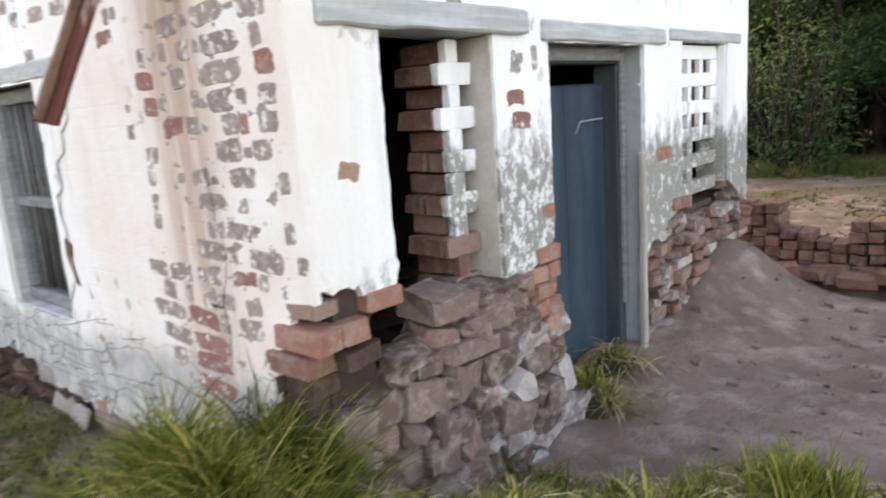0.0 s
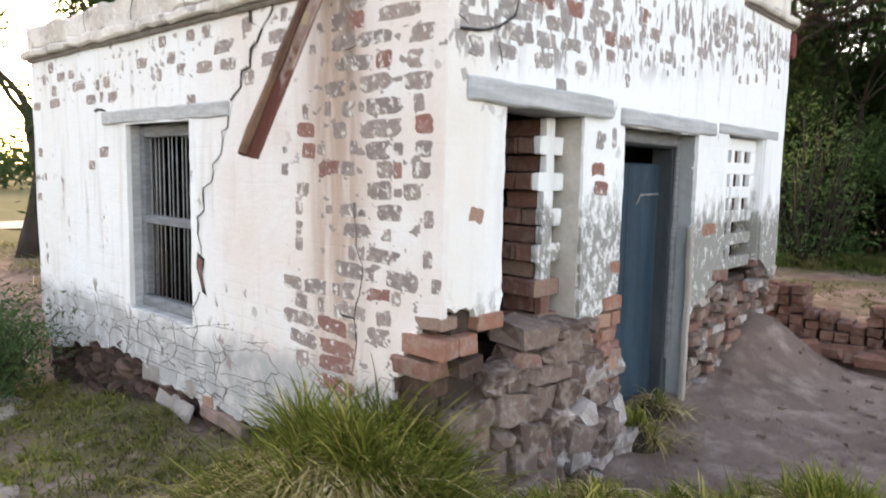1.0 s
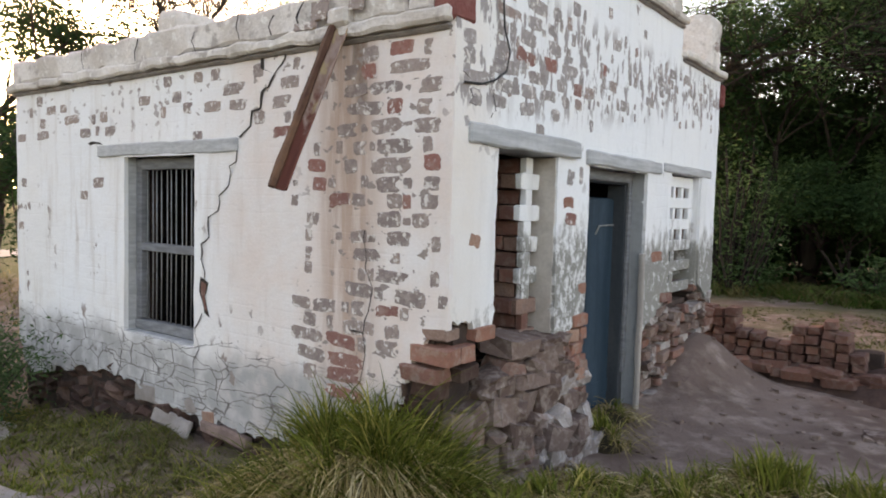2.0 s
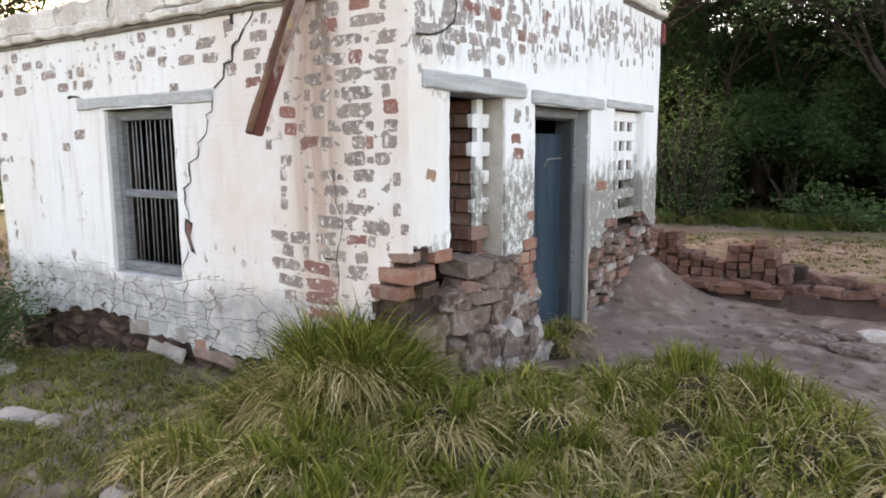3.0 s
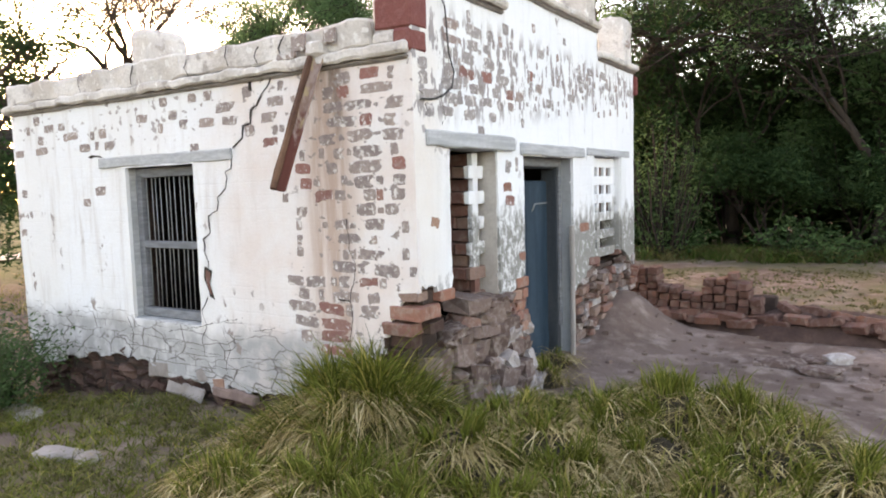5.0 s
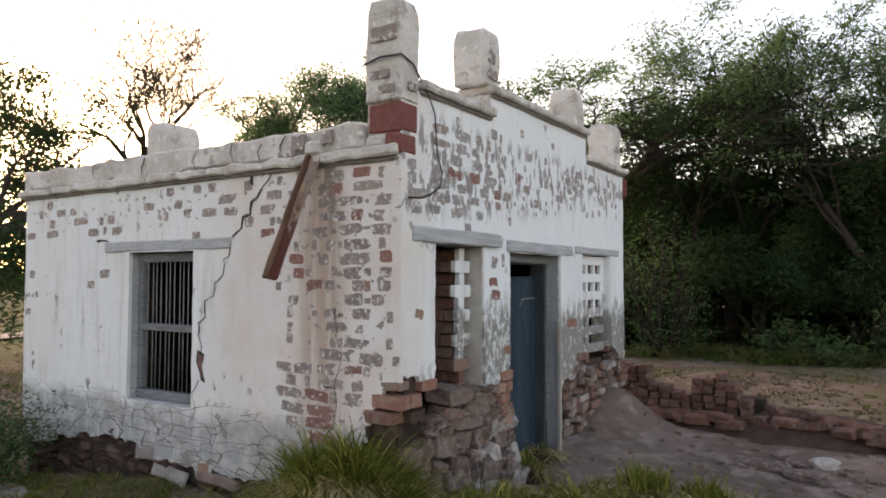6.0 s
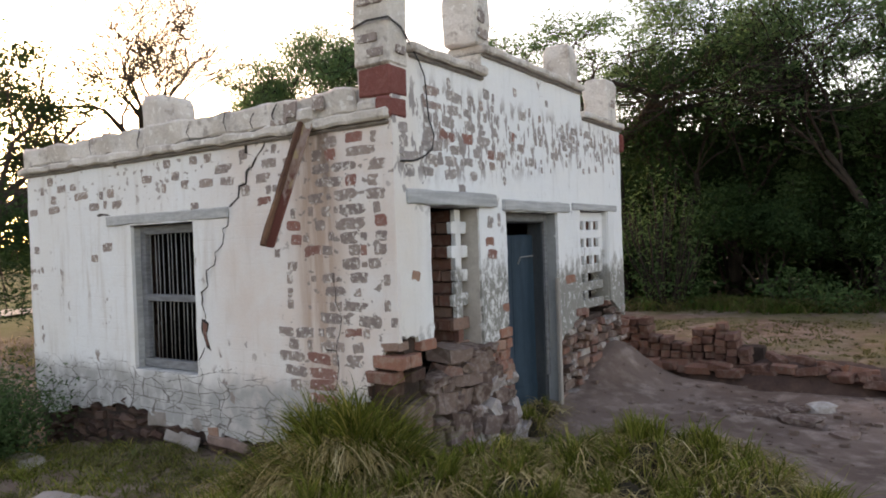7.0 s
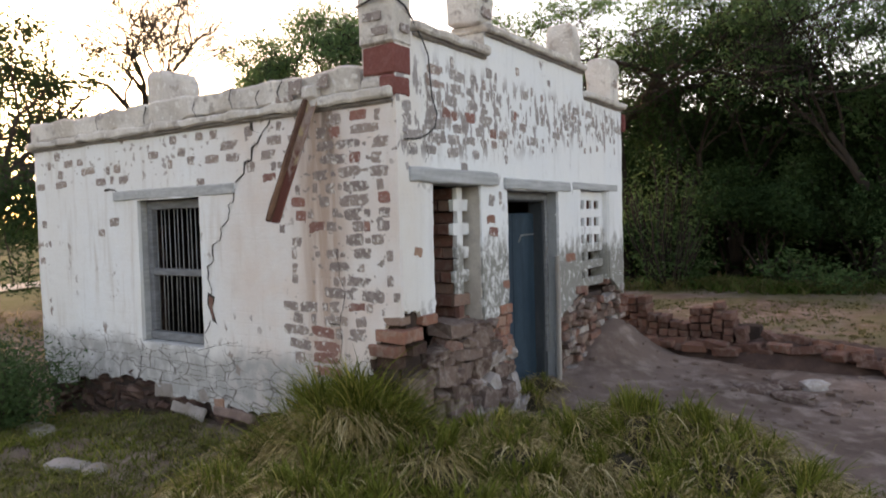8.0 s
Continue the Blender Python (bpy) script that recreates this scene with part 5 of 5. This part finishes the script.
meadow("grass", 9000, 44, (-6.0, 9.0, 11.5, 13.6), 0.42, (M_FIELD, M_DARKGRASS), "tall dull scrub grass at the foot of the grove", lambda x, y, r: n2(x, y, 0.7, 5.0) > r.uniform(-0.25, 0.35))
meadow("grass", 18000, 42, (-5.0, 9.0, 5.0, 13.5), 0.06, (M_FIELD, M_FIELD, M_DARKGRASS), "dry field grass behind the ruined wall", lambda x, y, r: n2(x, y, 0.5, 3.0) > r.uniform(-0.3, 0.3))
meadow("grass", 7000, 43, (-13.0, -4.6, -4.0, 5.0), 0.18, (M_GRASS, M_STRAW, M_DARKGRASS), "short grass beyond the house", lambda x, y, r: n2(x, y, 0.6, 9.0) > r.uniform(-0.3, 0.3))


# ---------------------------------------------------------------- trees and shrubs
def grow(rng, limbs, tips, p, way, length, radius, level, spread, lift, droop=0.0):
    """Adds one limb and, from it, its forks."""
    pts, radii, q, d = [p], [radius], Vector(p), Vector(way).normalized()
    n = 4 if level > 1 else 3
    for k in range(n):
        d = (d + Vector((rng.gauss(0, 0.16), rng.gauss(0, 0.16), rng.gauss(0, 0.10) - droop))).normalized()
        q = q + d * length / n
        pts.append(q.copy())
        radii.append(radius * (1 - 0.42 * (k + 1) / n))
    limbs.append((pts, radii, level))
    if level == 0:
        tips += [(pts[-1], d), (pts[-2], d), (pts[1], d)]
        return
    if level == 1:
        tips.append((pts[-1], d))
    forks = rng.randint(2, 3) + (1 if level > 2 else 0)
    for k in range(forks):
        a = rng.uniform(0, math.tau)
        side = Vector((math.cos(a), math.sin(a), rng.uniform(-0.2, 0.5)))
        start = pts[-1] if k < 2 else pts[rng.randint(2, len(pts) - 1)]
        grow(rng, limbs, tips, start, d + side * spread + Vector((0, 0, lift)), length * rng.uniform(0.62, 0.86), radii[-1] * rng.uniform(0.6, 0.85), level - 1, spread, lift, droop)


def leaf_cards(rng, tips, per_tip, size, reach, flat):
    """Small pointed leaves and leaflets scattered round the twigs, each its own island."""
    verts, faces = [], []
    for p, d in tips:
        for _ in range(per_tip):
            c = p + Vector((rng.gauss(0, reach), rng.gauss(0, reach), rng.gauss(0, reach * flat)))
            a = Vector((rng.gauss(0, 1), rng.gauss(0, 1), rng.gauss(0, 0.6))).normalized()
            b = a.cross(Vector((rng.gauss(0, 1), rng.gauss(0, 1), rng.gauss(0, 1)))).normalized()
            s = size * rng.uniform(0.5, 1.3)
            n = len(verts)
            verts += [tuple(c - a * s), tuple(c + b * s * 0.30), tuple(c + a * s), tuple(c - b * s * 0.30)]
            faces.append((n, n + 1, n + 2, n + 3))
    return verts, faces


def tree(x, y, height, trunk, radius, girth, seed, words, levels=4, spread=0.75, lift=0.15, per_tip=14, size=0.09, reach=0.22, leaf=None, lean=(0, 0), flat=0.6, droop=0.0, category="tree", twig=0.009, canopy=0.0):
    rng = random.Random(seed)
    base = earth_height(x, y) - 0.1
    thing = empty_thing("tree" if category == "tree" else "shrub", words, category, "trees" if category == "tree" else "shrubs")
    limbs, tips = [], []
    way = Vector((lean[0], lean[1], 1.0))
    first = trunk
    total = sum(0.74 ** k for k in range(1, levels + 1))
    grow_len = (height - trunk) / max(0.8, total * 0.62)
    pts = [Vector((x, y, base))]
    for k in range(1, 5):
        pts.append(pts[-1] + (way + Vector((rng.gauss(0, 0.08), rng.gauss(0, 0.08), 0))) * first / 4)
    limbs.append((pts, [radius * (1.25 if k == 0 else 1 - 0.06 * k) for k in range(5)], 9))
    for k in range(rng.randint(3, 4)):
        a = k * math.tau / 3.4 + rng.uniform(-0.4, 0.4)
        grow(rng, limbs, tips, pts[-1], Vector((math.cos(a) * spread, math.sin(a) * spread, 0.8)), grow_len * rng.uniform(0.7, 1.0), radius * 0.6, levels - 1, spread, lift, droop)
    crown = [q for p, _, level in limbs if level < 9 for q in p]
    high = max(q.z for q in crown) - pts[-1].z
    wide = sorted(math.hypot(q.x - x, q.y - y) for q in crown)[int(len(crown) * 0.93)]
    kz, kr = (height + base - pts[-1].z) / high, girth / wide
    seen = set()
    for q in itertools.chain(crown, (t for t, _ in tips)):
        if id(q) not in seen and q is not pts[-1]:
            seen.add(id(q))
            q.x, q.y, q.z = pts[-1].x + (q.x - pts[-1].x) * kr, pts[-1].y + (q.y - pts[-1].y) * kr, pts[-1].z + (q.z - pts[-1].z) * kz
    for name, some in (("trunk", [q for q in limbs if q[2] > 2]), ("branchwork", [q for q in limbs if q[2] <= 2])):
        bm = bmesh.new()
        for p, r, level in some:
            tube(bm, p, [max(v, twig) for v in r], 8 if level > 3 else 5 if level > 1 else 3)
        tagged(part(name, bm, M_BARK, thing, smooth=True), kind="stuff" if name == "branchwork" else "")
    if leaf:
        # an umbrella crown carries its leaves above its bare limbs only
        low = pts[-1].z + canopy * (height + base - pts[-1].z)
        tips = [t for t in tips if not canopy or t[0].z > low]
        verts, faces = leaf_cards(rng, tips, per_tip, size, reach, flat)
        from_arrays("crown", verts, faces, leaf, thing)
    return thing


def shrub(x, y, height, radius, count, size, leaf, seed, words, stems=9):
    """A leafy shrub of many thin stems."""
    rng = random.Random(seed)
    thing = empty_thing("shrub", words, "shrub", "shrubs")
    z0 = earth_height(x, y)
    bm, tips = bmesh.new(), []
    for _ in range(stems):
        a, f = rng.uniform(0, math.tau), math.sqrt(rng.random())
        top = Vector((x + radius * f * math.cos(a), y + radius * f * math.sin(a), z0 + height * rng.uniform(0.55, 1.0) * (1.0 - 0.35 * f * f)))
        base = Vector((x + 0.25 * (top.x - x), y + 0.25 * (top.y - y), z0 - 0.05))
        pts = [base.lerp(top, k / 4) + Vector((rng.gauss(0, 0.03), rng.gauss(0, 0.03), 0)) * radius for k in range(5)]
        tube(bm, pts, [0.012 * height * (1 - 0.17 * k) for k in range(5)], 4)
        tips += [(p, top - base) for p in pts[1:]]
    part("stem", bm, M_BARK, thing, smooth=True)
    verts, faces = leaf_cards(rng, tips, max(1, count // len(tips)), size, radius * 0.22, 0.8)
    from_arrays("foliage", verts, faces, leaf, thing)
    return thing


# behind the house
for k, (x, y, h, g) in enumerate(((-1.9, 12.4, 3.3, 1.1), (3.5, 13.0, 2.6, 1.3))):
    shrub(x, y, h, g, 5200, 0.055, M_LEAF, 250 + k, "feathery light green bush before the dark grove", 44)
tree(-10.75, 4.9, 7.5, 3.7, 0.12, 2.6, 51, "nearly bare thorn tree with thin twigs behind the house", 7, 0.78, 0.03, 0, 0.05, 0.14, None, (0.05, 0.0), twig=0.0045)
tree(-11.4, 10.6, 8.2, 4.2, 0.14, 2.5, 59, "green acacia showing above the roof", 6, 1.25, -0.02, 9, 0.055, 0.2, M_LEAF, flat=0.5)
tree(-11.1, 2.1, 6.0, 1.5, 0.27, 2.4, 53, "dark tree with a stout trunk against the sunset", 5, 0.85, 0.05, 26, 0.06, 0.26, M_LEAFDEEP, (0.0, 0.22), droop=0.06)
tree(-16.2, 6.4, 5.2, 1.6, 0.16, 2.2, 54, "dark tree against the sunset", 5, 0.8, 0.1, 10, 0.07, 0.24, M_LEAFDEEP)
# the grove behind the ruined wall
tree(-3.2, 13.4, 8.3, 3.9, 0.24, 4.7, 61, "spreading acacia with dark limbs behind the house", 6, 1.25, -0.04, 18, 0.06, 0.26, M_LEAF, flat=0.22, canopy=0.42)
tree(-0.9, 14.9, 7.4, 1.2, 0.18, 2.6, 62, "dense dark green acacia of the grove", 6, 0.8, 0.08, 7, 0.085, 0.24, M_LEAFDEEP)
tree(2.2, 13.4, 8.0, 1.6, 0.18, 3.0, 63, "spreading acacia of the grove", 6, 0.9, 0.03, 9, 0.06, 0.18, M_LEAF, (0.05, 0.0), flat=0.35)
tree(4.4, 14.8, 8.4, 1.6, 0.20, 3.2, 64, "lacy green acacia of the grove", 6, 0.85, 0.04, 8, 0.07, 0.20, M_LEAF, flat=0.4)
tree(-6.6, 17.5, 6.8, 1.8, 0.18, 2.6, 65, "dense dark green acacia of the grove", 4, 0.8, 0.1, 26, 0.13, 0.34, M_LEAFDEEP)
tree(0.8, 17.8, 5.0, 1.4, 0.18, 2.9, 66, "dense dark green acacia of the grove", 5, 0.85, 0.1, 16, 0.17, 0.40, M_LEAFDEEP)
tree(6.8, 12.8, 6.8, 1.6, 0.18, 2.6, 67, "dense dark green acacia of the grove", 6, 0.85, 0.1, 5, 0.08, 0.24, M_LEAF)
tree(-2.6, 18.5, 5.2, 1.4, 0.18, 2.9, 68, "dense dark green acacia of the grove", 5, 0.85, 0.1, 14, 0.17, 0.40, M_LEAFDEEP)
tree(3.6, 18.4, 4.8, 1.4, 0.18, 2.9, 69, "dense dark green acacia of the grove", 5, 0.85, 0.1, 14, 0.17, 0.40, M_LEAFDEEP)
rng = random.Random(71)
for k in range(19):
    x = -6.2 + k * 0.80 + rng.uniform(-0.35, 0.35)
    y = 14.2 + rng.uniform(-1.1, 0.8) + (1.8 if k % 2 else 0.0)
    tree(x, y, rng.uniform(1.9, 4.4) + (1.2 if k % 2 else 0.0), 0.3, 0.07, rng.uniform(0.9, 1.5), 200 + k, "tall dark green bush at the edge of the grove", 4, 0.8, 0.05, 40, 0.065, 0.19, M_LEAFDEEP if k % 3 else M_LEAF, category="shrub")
for k, (x, y, h) in enumerate(((0.6, 12.6, 1.1), (2.6, 12.3, 1.2), (-1.6, 12.8, 0.9), (4.6, 12.2, 1.2), (1.5, 11.9, 0.6))):
    shrub(x, y, h, 0.7, 1000, 0.06, M_WEED, 300 + k, "low green bush in front of the grove", 16)


def thicket():
    """The inner depth of the grove, behind its front trees; its shade is put into the leaf colour."""
    rng = random.Random(79)
    tips = [(Vector((x, y, z)), Vector((0, 0, 1))) for x, y, z in ((rng.uniform(-9, 11), rng.uniform(17.5, 22.0), 4.0 * rng.random() ** 0.8) for _ in range(1500))]
    tips += [(Vector((rng.uniform(-8, 10), rng.uniform(15.2, 17.5), 2.8 * rng.random())), Vector((0, 0, 1))) for _ in range(900)]
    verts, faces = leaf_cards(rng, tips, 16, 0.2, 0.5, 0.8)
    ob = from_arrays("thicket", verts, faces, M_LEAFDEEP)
    return tagged(ob, "leafy thicket deep in the grove, its shade put into the leaf colour", "woods", kind="stuff")


thicket()
# weed by the corner of the house
shrub(-3.95, -0.75, 0.85, 0.62, 12000, 0.026, M_WEED, 320, "leafy green weed growing by the house corner", 34)
shrub(-4.9, -0.6, 0.75, 0.6, 9000, 0.026, M_WEED, 321, "leafy green weed growing by the house corner", 28)


def far_woods():
    """A broken belt of trees round the horizon."""
    rng = random.Random(77)
    verts, faces = [], []
    for k in range(260):
        a = rng.uniform(0, math.tau)
        d = rng.uniform(45, 75)
        cx, cy, h = d * math.cos(a), d * math.sin(a), rng.uniform(3.0, 7.5)
        if 148 < math.degrees(a) < 172:
            h *= 0.45
        tips = [(Vector((cx + rng.gauss(0, 1.6), cy + rng.gauss(0, 1.6), h * math.sqrt(rng.random()))), Vector((0, 0, 1))) for _ in range(16)]
        v, f = leaf_cards(rng, tips, 14, 0.5, 0.8, 0.7)
        faces += [tuple(i + len(verts) for i in q) for q in f]
        verts += v
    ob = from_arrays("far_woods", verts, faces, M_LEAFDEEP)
    return tagged(ob, "distant belt of dark green trees on the horizon", "woods", kind="stuff")


far_woods()
